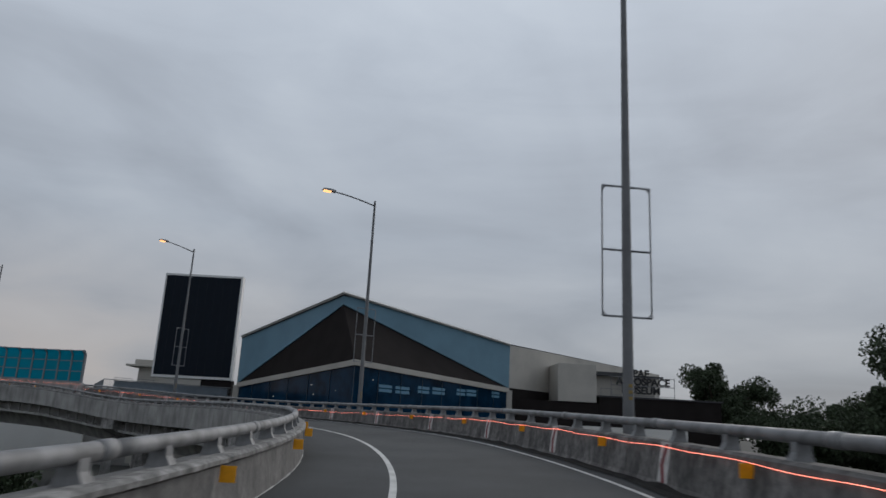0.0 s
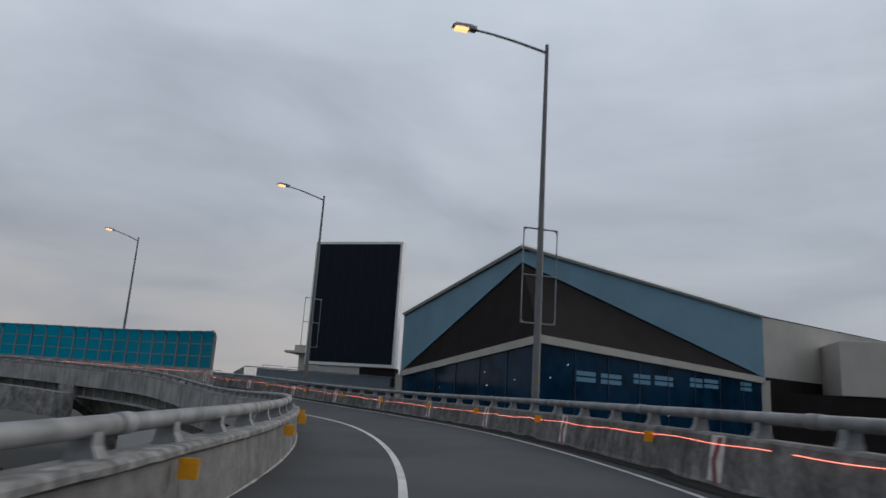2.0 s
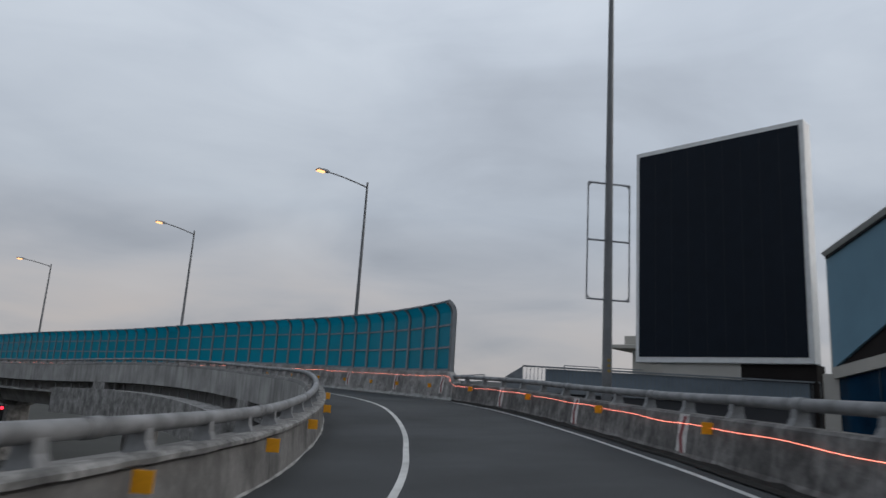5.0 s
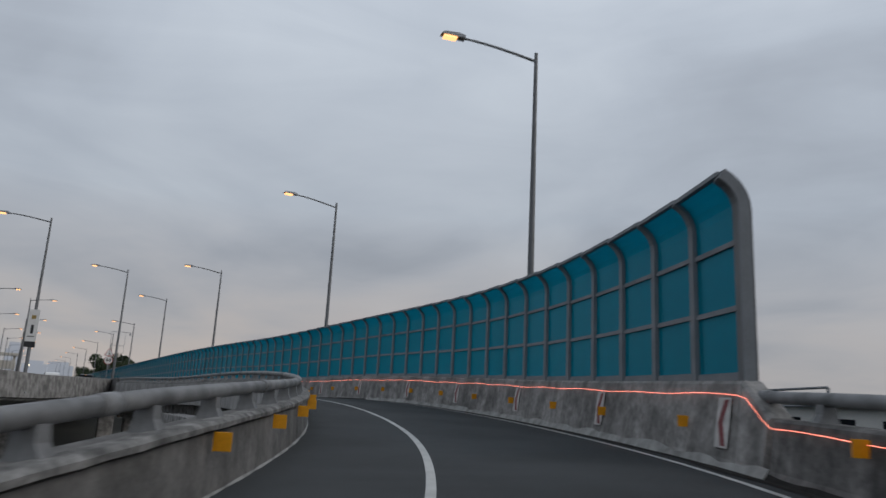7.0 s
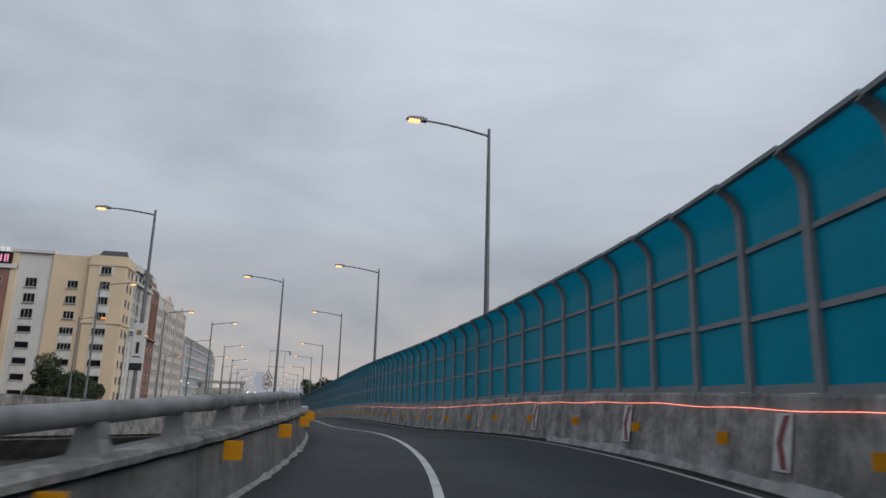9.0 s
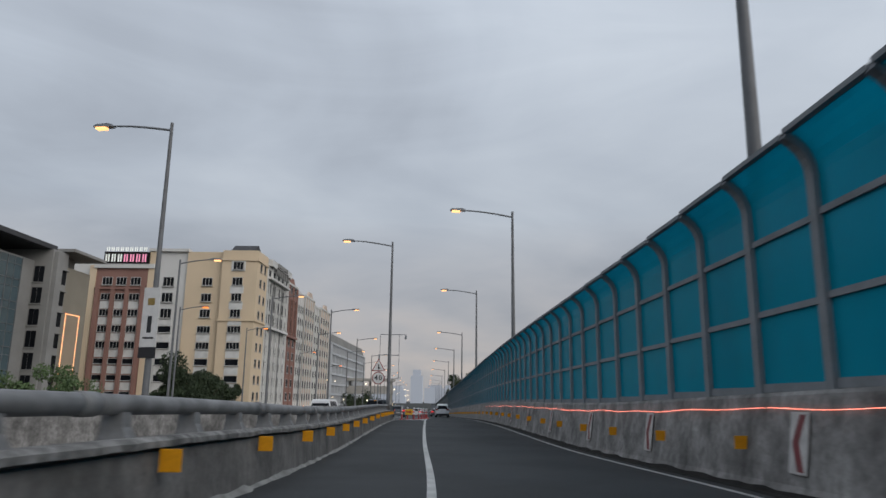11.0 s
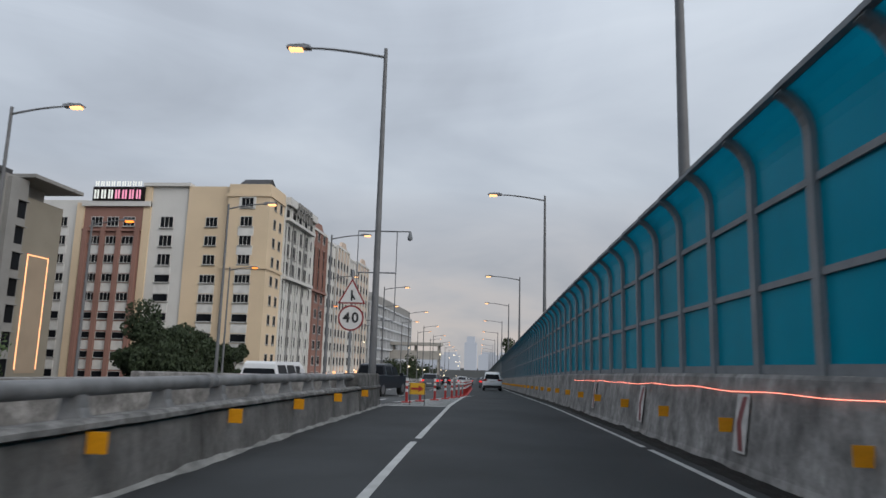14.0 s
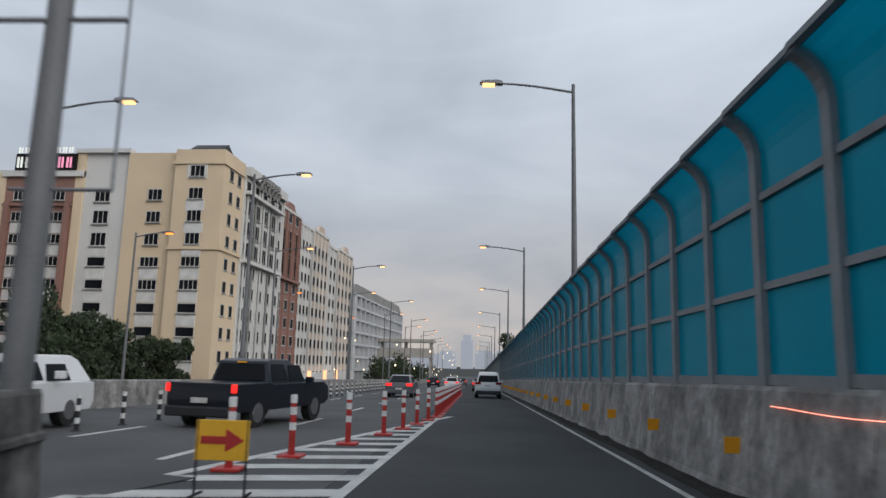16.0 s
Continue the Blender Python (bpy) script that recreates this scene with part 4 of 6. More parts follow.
bmesh.ops.create_uvsphere(bm, u_segments=12, v_segments=8, radius=0.10, matrix=Matrix.Translation((1.2, 0, 6.05)))
part("camera_dome", bm, DARK_STEEL, gore_lamp, "small dome camera on a bracket")

banner_lamp = street_lamp(pose(-90.7, 58.95, main_z(-25), 0, 0, MAIN_YAW + 8), 15.5 - main_z(-25), "", foot=-0.5, label="tall street lamp with a printed white banner")
ban = part("banner", boxes((-0.38, -0.2, 3.0, 0.38, -0.17, 5.9), bevel=0.006), SIGN_WHITE, banner_lamp, "white printed banner board")
part("banner_foot", boxes((-0.39, -0.21, 2.95, 0.39, -0.165, 3.4)), BLACK, ban, "dark block at the banner's foot")
bm = bmesh.new()
box(bm, -0.16, -0.206, 5.15, 0.16, -0.2, 5.45)
part("print", bm, DULL_YELLOW, ban, "yellow printed patch")
part("print", boxes((-0.1, -0.206, 4.0, 0.1, -0.2, 4.7), (-0.25, -0.206, 3.75, 0.25, -0.2, 3.82)), BLACK, ban, "dark printed marks")

# lamps along the far side, arms to the right
for x, y, top in ((-118, 48.7, 14.6), (-135.3, 51.9, 14.1), (-168, 50.5, 13.2), (-200, 50, 12.5), (-232, 49, 12), (-264, 48, 11.5), (-300, 47, 11), (-340, 46, 10.5)):
    street_lamp(pose(x, y, GROUND_Z, 0, 0, 92 + 180), top - GROUND_Z, label="tall street lamp beyond the expressway wall", foot=0.0, arm=2.6)
for x, y, top in ((-135, 42.2, 12.8), (-160, 41.9, 13.0), (-196, 41.5, 12), (-230, 41, 11)):
    street_lamp(pose(x, y, GROUND_Z, 0, 0, 92 + 180), top - GROUND_Z, label="older street lamp with an orange light", foot=0.0, arm=2.2, lens=LAMP_ORANGE)
# lamps on the inner side of the merged road
for k in range(1, 9):
    s = 163 + 34 * k
    p = at(s, -13.7)
    street_lamp(pose(p.x, p.y, p.z, 0, 0, yaw(s) + 180), 12.6, label="tall street lamp on the expressway wall", arm=2.6, foot=-0.5)


# ---------------------------------------------------------------- vehicles
def wheel(parent, x, y, r, w=0.24):
    side = 1 if x > 0 else -1
    ty = part("wheel", tube(bmesh.new(), (x - w / 2, y, r), (x + w / 2, y, r), r, r, 24), TYRE, parent, smooth=False)
    part("rim", tube(bmesh.new(), (x + side * (w / 2 - 0.02), y, r), (x + side * (w / 2 + 0.012), y, r), r * 0.66, r * 0.6, 18), ALLOY, ty, "alloy rim")


def loft(bm, outlines):
    """Side outlines (y, z) at several x, bridged across the car."""
    rows = [[bm.verts.new((x, y, z)) for y, z in o] for x, o in outlines]
    n = len(rows[0])
    for a, b in zip(rows, rows[1:]):
        for k in range(n):
            bm.faces.new((a[k], a[(k + 1) % n], b[(k + 1) % n], b[k]))
    bm.faces.new(rows[0][::-1])
    bm.faces.new(rows[-1])
    bmesh.ops.recalc_face_normals(bm, faces=bm.faces)
    return bm


def shrink(o, f, zmid):
    return [(y * (1 - f), zmid + (z - zmid) * (1 - f)) for y, z in o]


def car(name, label, category, m, paint, body, cabin, width, wheels, radius, lit, rear_glass, plate_z, lamp_z, side_glass, tail_w=0.42, tail_h=0.08):
    """y ahead; the rear faces -y."""
    t = thing(name, label, category, m, group="vehicles on the road")
    w = width / 2
    bm = loft(bmesh.new(), [(-w, shrink(body, 0.03, 0.7)), (-w + 0.09, body), (w - 0.09, body), (w, shrink(body, 0.03, 0.7))])
    bmesh.ops.bevel(bm, geom=bm.edges, offset=0.025, segments=2, affect="EDGES", profile=0.6)
    part("body", bm, paint, t)
    wc = w - 0.1
    top = max(z for y, z in cabin)
    low = min(z for y, z in cabin)
    bm = bmesh.new()
    rows = []
    for x, sgn in ((-1, 0), (1, 0)):
        rows.append([bm.verts.new((x * (wc - 0.17 * (z - low) / (top - low)), y, z)) for y, z in cabin])
    n = len(cabin)
    for k in range(n):
        bm.faces.new((rows[0][k], rows[0][(k + 1) % n], rows[1][(k + 1) % n], rows[1][k]))
    bm.faces.new(rows[0][::-1])
    bm.faces.new(rows[1])
    bmesh.ops.recalc_face_normals(bm, faces=bm.faces)
    bmesh.ops.bevel(bm, geom=bm.edges, offset=0.04, segments=2, affect="EDGES", profile=0.6)
    part("cabin", bm, paint, t)
    (ya, za), (yb, zb) = rear_glass
    bm = bmesh.new()
    ga = wc - 0.17 * (za - low) / (top - low) - 0.1
    gb = wc - 0.17 * (zb - low) / (top - low) - 0.1
    slab(bm, [(-ga, ya, za), (ga, ya, za), (gb, yb, zb), (-gb, yb, zb)], 0.03)
    part("rear_window", bm, WINDOW, t, "dark rear window")
    for sx in (-1, 1):
        for y0, y1, z0, z1 in side_glass:
            bm = bmesh.new()
            xa = sx * (wc - 0.17 * (z0 - low) / (top - low) + 0.012)
            xb = sx * (wc - 0.17 * (z1 - low) / (top - low) + 0.012)
            q = [(xa, y0, z0), (xa, y1, z0), (xb, y1 - 0.12, z1), (xb, y0 + 0.06, z1)]
            slab(bm, q if sx > 0 else q[::-1], 0.02)
            part("side_window", bm, WINDOW, t, "dark side window")
    rear = min(y for y, z in body)
    for sx in (-1, 1):
        part("tail_lamp", boxes(((w - tail_w) if sx > 0 else -w + 0.02, rear - 0.02, lamp_z - tail_h, w - 0.02 if sx > 0 else -(w - tail_w), rear + 0.12, lamp_z + tail_h), bevel=0.02), TAIL if lit else TAIL_OFF, t, "red tail lamp")
        part("mirror", boxes((sx * (w + 0.02), wheels[1] - 0.75, 1.05, sx * (w + 0.22), wheels[1] - 0.60, 1.22) if sx > 0 else (-(w + 0.22), wheels[1] - 0.75, 1.05, -(w + 0.02), wheels[1] - 0.60, 1.22), bevel=0.02), paint, t)
        for y in wheels:
            wheel(t, sx * (w - 0.13), y, radius)
    part("bumper", boxes((-w + 0.05, rear - 0.06, 0.32, w - 0.05, rear + 0.12, 0.56), bevel=0.04), BLACK if name != "car" else paint, t, "dark lower bumper")
    part("number_plate", boxes((-0.22, rear - 0.035, plate_z - 0.06, 0.22, rear - 0.015, plate_z + 0.06)), BOARD_WHITE, t, "plain white number plate")
    return t


SUV_BODY = [(-2.36, 0.40), (-2.40, 0.75), (-2.36, 1.12), (2.0, 1.10), (2.32, 0.98), (2.38, 0.60), (2.30, 0.36), (1.9, 0.30), (-2.1, 0.30)]
SUV_CABIN = [(-2.32, 1.06), (-2.18, 1.55), (-2.02, 1.78), (-0.2, 1.83), (0.35, 1.74), (1.25, 1.06)]
SUV_SIDE = [(-2.0, -1.1, 1.12, 1.62), (-1.02, -0.05, 1.12, 1.66), (0.03, 0.95, 1.12, 1.62)]
suv = car("suv", "white sport utility vehicle with dark rear window driving ahead", "car", here(209.4, 0.4), SUV_WHITE, SUV_BODY, SUV_CABIN, 1.86,
          (-1.45, 1.35), 0.38, False, ((-2.33, 1.16), (-2.17, 1.60)), 0.92, 1.06, SUV_SIDE)
part("roof_rail", boxes((-0.66, -1.9, 1.80, -0.60, 0.2, 1.86), bevel=0.01), STEEL, suv)
part("roof_rail", boxes((0.60, -1.9, 1.80, 0.66, 0.2, 1.86), bevel=0.01), STEEL, suv)

PICK_BODY = [(-2.62, 0.45), (-2.66, 0.70), (-2.64, 1.10), (-0.95, 1.12), (-0.9, 1.06), (2.2, 1.08), (2.55, 0.95), (2.60, 0.55), (2.3, 0.42), (-2.3, 0.42)]
PICK_CABIN = [(-1.0, 1.04), (-0.85, 1.62), (-0.6, 1.68), (0.35, 1.68), (1.35, 1.04)]
pickup = car("pickup_truck", "dark blue pickup truck with lit red tail lamps", "pickup truck", here(176.4, -6.3, turn=-12), CAR_NAVY, PICK_BODY, PICK_CABIN, 1.88,
             (-1.6, 1.6), 0.39, True, ((-1.01, 1.14), (-0.90, 1.55)), 0.70, 0.98, [(-0.75, 0.1, 1.12, 1.55), (0.18, 1.05, 1.12, 1.53)], tail_w=0.13, tail_h=0.10)
part("roof_light", boxes((-0.12, -0.93, 1.57, 0.12, -0.87, 1.61)), YELLOW, pickup)

VAN_BODY = [(-2.55, 0.35), (-2.60, 0.8), (-2.56, 1.0), (2.1, 0.98), (2.5, 0.95), (2.55, 0.5), (2.4, 0.32), (-2.3, 0.32)]
VAN_CABIN = [(-2.55, 0.96), (-2.48, 1.46), (-2.36, 1.56), (1.75, 1.56), (2.05, 1.46), (2.48, 0.96)]
car("van", "white passenger van with dark side windows", "van", here(171.6, -10.45), SUV_WHITE, VAN_BODY, VAN_CABIN, 1.88,
    (-1.5, 1.5), 0.36, False, ((-2.56, 1.02), (-2.48, 1.38)), 0.75, 0.9, [(-2.3, -0.9, 1.02, 1.40), (-0.8, 0.6, 1.02, 1.40), (0.7, 1.6, 1.00, 1.36)])

SEDAN_BODY = [(-2.2, 0.35), (-2.25, 0.7), (-2.2, 1.0), (2.0, 0.92), (2.2, 0.75), (2.22, 0.45), (2.1, 0.28), (-2.0, 0.28)]
SEDAN_CABIN = [(-1.9, 0.95), (-1.25, 1.42), (-0.9, 1.47), (0.2, 1.45), (1.2, 0.92)]
SEDAN_SIDE = [(-1.2, -0.3, 1.0, 1.36), (-0.22, 0.7, 1.0, 1.36)]
for s, off, paint, lit in ((205.4, -5.4, CAR_GREY, True), (246, -3.4, SUV_WHITE, True), (262, -6.6, CAR_NAVY, True), (290, -3.0, CAR_GREY, True), (236, 0.0, CAR_GREY, True), (300, 0.3, SUV_WHITE, False), (330, -6.2, CAR_NAVY, True)):
    car("car", "saloon car with lit red tail lamps in traffic" if lit else "pale saloon car in traffic", "car", here(s, off), paint, SEDAN_BODY, SEDAN_CABIN, 1.76,
        (-1.3, 1.35), 0.32, lit, ((-1.93, 1.02), (-1.28, 1.40)), 0.6, 0.86, SEDAN_SIDE)

# traffic on the street under the viaducts
for x, y, paint in ((-138, 60.1, CAR_NAVY), (-141.5, 57.4, CAR_GREY), (-156, 59.0, CAR_NAVY)):
    car("car", "dark saloon car with lit red tail lamps under the viaduct", "car", pose(x, y, GROUND_Z, 0, 0, 88), paint, SEDAN_BODY, SEDAN_CABIN, 1.76,
        (-1.3, 1.35), 0.32, True, ((-1.93, 1.02), (-1.28, 1.40)), 0.6, 0.86, SEDAN_SIDE)


# ---------------------------------------------------------------- the gabled hall by the ramp
APEX, EAVE_L, EAVE_R = Vector((-7.75, 69.3, 14.35)), Vector((-21.6, 84.6, 10.7)), Vector((12.4, 84.8, 11.6))
DARK_TOP, KINK = Vector((-7.75, 69.35, 13.2)), Vector((-5.6, 63.6, 7.0))
BEAM_L, BEAM_R = Vector((-21.5, 84.5, 5.0)), Vector((12.4, 84.75, 6.15))
BACK = Vector((0.68, 0.73, 0)) * 46
NAVY = material("navy_mullion", (0.02, 0.05, 0.08), 0.4, vary=0.2, scale=1, fine=20, bump=0.03)
hall = thing("exhibition_hall", "large gabled hall with blue and brown folded front over dark glass", "building")


def panel(name, pts, mat, parent, thick=0.25, label=""):
    return part(name, slab(bmesh.new(), pts, thick), mat, parent, label)


panel("front_cladding", [EAVE_L, BEAM_L, DARK_TOP, APEX], BLUE_WALL, hall, label="blue cladding")
panel("front_cladding", [APEX, DARK_TOP, BEAM_R, EAVE_R], BLUE_WALL, hall, label="blue cladding")
inset = Vector((0, 0.25, -0.05))
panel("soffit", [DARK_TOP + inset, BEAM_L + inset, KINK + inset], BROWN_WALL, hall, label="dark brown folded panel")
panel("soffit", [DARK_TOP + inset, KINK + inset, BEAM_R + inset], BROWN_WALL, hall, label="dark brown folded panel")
for a, b in ((EAVE_L, APEX), (APEX, EAVE_R)):
    bm = bmesh.new()
    tube(bm, a + Vector((0, -0.25, 0.05)), b + Vector((0, -0.25, 0.05)), 0.17, sides=4)
    part("roof_trim", bm, PALE_WALL, hall, "pale metal roof edge")
for a, b in ((EAVE_L, APEX), (APEX, EAVE_R)):
    fall = [Vector((0, 0, -8.5)) if q is APEX else Vector((0, 0, 0)) for q in (a, b)]
    panel("roof", [a + Vector((0, -0.1, 0.1)), b + Vector((0, -0.1, 0.1)), b + BACK + fall[1], a + BACK + fall[0]], ROOF_AND_SHADE_DARK, hall, 0.3)
down = Vector((0, 0, -0.55))
for a, b in ((BEAM_L, KINK), (KINK, BEAM_R)):
    out = Vector((0, -0.35, 0))
    panel("beam", [a + out, a + out + down, b + out + down, b + out], CREAM, hall, 0.4, "pale beam over the glass")
for a, b, n in ((BEAM_L, KINK, 6), (KINK, BEAM_R, 8)):
    base_a, base_b = Vector((a.x, a.y, GROUND_Z)), Vector((b.x, b.y, GROUND_Z))
    for k in range(n):
        q0, q1 = k / n, (k + 1) / n
        p0, p1 = a.lerp(b, q0) + down, a.lerp(b, q1) + down
        g0, g1 = base_a.lerp(base_b, q0), base_a.lerp(base_b, q1)
        panel("glazing", [p0, g0, g1, p1], GLASS_DARK, hall, 0.06, "dark blue glass")
        bm = bmesh.new()
        tube(bm, p1 + Vector((0, -0.06, 0)), g1 + Vector((0, -0.06, 0)), 0.04, sides=4)
        part("mullion", bm, NAVY, hall)
along = (BEAM_R - KINK).normalized()
face = Vector((along.y, -along.x, 0)).normalized()
# faintly glowing patches on the glass face paint in daylight showing through
for q0, q1, zc in ((0.13, 0.20, 4.5), (0.22, 0.30, 4.5), (0.35, 0.42, 4.75), (0.44, 0.52, 4.8), (0.60, 0.66, 4.95), (0.67, 0.74, 5.0), (0.86, 0.92, 5.1)):
    for dz in (-0.32, 0.10):
        a, b = KINK.lerp(BEAM_R, q0), KINK.lerp(BEAM_R, q1)
        o = face * 0.03
        panel("inner_pane", [Vector((a.x, a.y, zc + dz + 0.3)) + o, Vector((a.x, a.y, zc + dz)) + o, Vector((b.x, b.y, zc + dz)) + o, Vector((b.x, b.y, zc + dz + 0.3)) + o], DAYLIGHT_GLOW, hall, 0.02, "glowing patch for daylight showing in the glass")
for q, z in ((0.04, 4.2), (0.10, 5.2), (0.5, 2.2)):
    c = KINK.lerp(BEAM_R, q)
    part("inner_lamp", boxes((c.x - 0.03, c.y - 0.10, z, c.x + 0.03, c.y - 0.05, z + 0.05)), INNER_LAMP, hall)
for q, z in ((0.12, 4.0), (0.28, 3.6), (0.3, 4.6), (0.62, 3.4)):
    c = KINK.lerp(BEAM_L, q)
    part("inner_lamp", boxes((c.x - 0.03, c.y - 0.10, z, c.x + 0.03, c.y - 0.05, z + 0.05)), INNER_LAMP, hall)
for a in (BEAM_L, BEAM_R):
    bm = bmesh.new()
    box(bm, a.x - 0.35, a.y - 0.5, GROUND_Z, a.x + 0.35, a.y + 0.2, a.z - 0.3)
    part("column", bm, CREAM, hall, "pale corner column")
# side wall towards the back
side_end = EAVE_R + BACK
panel("side_wall", [EAVE_R, Vector((EAVE_R.x, EAVE_R.y, 6.2)), Vector((side_end.x, side_end.y, 6.2)), side_end], CREAM, hall, 0.3, "cream rendered wall")
panel("side_wall", [Vector((EAVE_R.x, EAVE_R.y, 6.2)), Vector((EAVE_R.x, EAVE_R.y, GROUND_Z)), Vector((side_end.x, side_end.y, GROUND_Z)), Vector((side_end.x, side_end.y, 6.2))], BROWN_WALL, hall, 0.3, "dark lower wall")
left_end = EAVE_L + BACK
panel("side_wall", [left_end, Vector((left_end.x, left_end.y, GROUND_Z)), Vector((EAVE_L.x, EAVE_L.y, GROUND_Z)), EAVE_L], BLUE_WALL, hall, 0.3)
panel("side_wall", [EAVE_L, Vector((EAVE_L.x, EAVE_L.y, GROUND_Z)), Vector((BEAM_L.x, BEAM_L.y, GROUND_Z)), BEAM_L], CREAM, hall, 0.2)
panel("rear_wall", [side_end, Vector((side_end.x, side_end.y, GROUND_Z)), Vector((left_end.x, left_end.y, GROUND_Z)), left_end], CREAM, hall, 0.3)
annex = thing("annex", "cream rendered annex box on dark lower walls", "building", pose(18.9, 85.8, 0))
part("upper_box", boxes((0, 0, 4.95, 5.0, 8, 9.8), bevel=0.05), CREAM, annex)
part("lower_box", boxes((-6.2, 0.2, GROUND_Z, 5.4, 8.5, 4.95)), BROWN_WALL, annex, "dark lower wall")
part("rear_box", boxes((5.0, 6.6, 4.95, 15.0, 14, 8.9)), CREAM, annex)
part("roof_slab", boxes((4.8, 5.6, 8.9, 15.8, 14.5, 9.12), (5.6, 6.6, 9.12, 11.0, 13, 9.5)), ROOF_AND_SHADE_DARK, annex)
low = thing("low_building", "long low dark-walled building beside the hall", "building", pose(24.4, 86.2, 0))
part("wall", boxes((0, 0, GROUND_Z, 16, 6, 5.75)), BROWN_WALL, low)
part("roof", boxes((-0.1, -0.15, 5.75, 16.2, 6.2, 5.95)), ROOF_AND_SHADE_DARK, low)
part("roof_rail", boxes((0.2, 0.2, 6.85, 3.2, 0.25, 6.90), (0.2, 0.2, 5.9, 0.25, 0.25, 6.85), (1.7, 0.2, 5.9, 1.75, 0.25, 6.85), (3.15, 0.2, 5.9, 3.2, 0.25, 6.85)), STEEL, low)
roof_sign = thing("roof_sign", "dark free-standing roof letters on a steel frame", "sign", pose(31.4, 90.0, 5.95))
part("frame", boxes((-4.4, 0.1, 0.35, 4.4, 0.15, 0.40), (-4.4, 0.1, 0, -4.33, 0.16, 3.0), (4.33, 0.1, 0, 4.4, 0.16, 3.0), (-4.4, 0.1, 1.62, 4.4, 0.15, 1.72), (-4.4, 0.1, 2.78, 4.4, 0.15, 2.84)), STEEL, roof_sign)
lettering("letters", "PAF", 1.35, BLACK, roof_sign, pose(-0.3, 0, 3.3, 90, 0, 0), "dark block letters", 0.06, 0.05)
lettering("letters", "AEROSPACE", 1.35, BLACK, roof_sign, pose(0, 0, 2.2, 90, 0, 0), "dark block letters", 0.06, 0.05)
lettering("letters", "MUSEUM", 1.35, BLACK, roof_sign, pose(-0.3, 0, 1.05, 90, 0, 0), "dark block letters", 0.06, 0.05)
low_wall_2 = thing("garden_wall", "pale low wall with shrubs in front of the hall", "wall", pose(18, 52, GROUND_Z, 0, 0, -12))
part("wall", boxes((-5, 0, 0, 4, 0.3, 8.35)), PALE_WALL, low_wall_2)

# ---------------------------------------------------------------- the screen
bb = thing("billboard", "large unlit black screen in a white frame", "billboard", pose(-27.4, 85.0, 0, 0, 0, -2))
part("cabinet", boxes((-5.0, 0.0, 5.2, 5.0, 1.1, 18.45), bevel=0.06), WHITE, bb, "white frame cabinet")
part("screen", boxes((-4.75, -0.03, 5.55, 4.75, 0.02, 18.15)), SCREEN, bb, "black screen")
part("plinth", boxes((-3.4, 0.2, GROUND_Z, 1.2, 1.6, 5.2)), CREAM, bb, "pale plinth")
part("plinth", boxes((1.2, 0.3, GROUND_Z, 5.0, 1.6, 5.2)), BROWN_WALL, bb, "dark plinth")
seam = boxes(*[(-4.72 + 1.05 * k, -0.034, 5.6, -4.71 + 1.05 * k, -0.029, 18.1) for k in range(1, 9)])
part("module_seam", seam, BLACK, bb)

HAZY_PANEL = material("pale_blue_panel", (0.22, 0.27, 0.32), 0.6, vary=0.2, scale=1, fine=20, bump=0.05)
hut = thing("pavilion", "small cream rooftop pavilion with wide eaves", "building", pose(-35.8, 95, 0.55, 0, 0, 4))
part("wall", boxes((-1.8, 0, GROUND_Z, 5, 4, 6.3)), CREAM, hut)
part("roof", boxes((-3.3, -1, 6.3, 6, 5, 6.6), (-2.3, -0.4, 6.6, 5.6, 4.4, 7.3), bevel=0.05), CREAM, hut)
walkway = thing("footbridge", "dark railed footbridge with stairs beyond the ramp", "footbridge", pose(-34.3, 76.3, 0, 0, 0, 37))
part("deck", boxes((0, 0, 0.4, 15, 5, 3.2)), ROOF_AND_SHADE_DARK, walkway)
part("kerb", boxes((-0.05, -0.12, 3.0, 15, 0.02, 3.32)), DARK_STEEL, walkway)
part("backing", boxes((1.2, 0.12, 3.25, 15, 0.16, 4.24)), HAZY_PANEL, walkway, "pale blue-grey panel behind the railing")
bm = bmesh.new()
for k in range(76):
    x = 0.2 * k
    box(bm, x, 0, 3.3, x + 0.028, 0.03, 4.3)
box(bm, 0, -0.03, 4.28, 15, 0.07, 4.36)
part("railing", bm, DARK_STEEL, walkway)
part("end_panel", prism(bmesh.new(), [(-0.9, 2.9), (0, 2.9), (0, 4.3), (-0.9, 3.7)], 0, 0.06), DARK_STEEL, walkway, "grey sloping end panel")
for x in (2, 8, 13):
    part("leg", boxes((x - 0.4, 1, GROUND_Z, x + 0.4, 2, 0.4)), CONCRETE_PLAIN, walkway)
bm = bmesh.new()
for k in range(9):
    box(bm, -0.5 - k * 0.55, 0.4, 2.9 - k * 0.22, 0.05 - k * 0.55, 3, 3.1 - k * 0.22)
for dz in (0, -0.35, -0.7):
    tube(bm, (-2.0, 0.2, 3.75 + dz), (-3.6, 0.2, 3.6 + dz), 0.03, sides=6)
    tube(bm, (-3.6, 0.2, 3.6 + dz), (-5.0, 0.2, 2.7 + dz), 0.03, sides=6)
for x, z in ((-2.0, 3.75), (-3.6, 3.6), (-5.0, 2.7)):
    tube(bm, (x, 0.2, z - 1.2), (x, 0.2, z), 0.03, sides=6)
part("stair", bm, DARK_STEEL, walkway)
bm = bmesh.new()
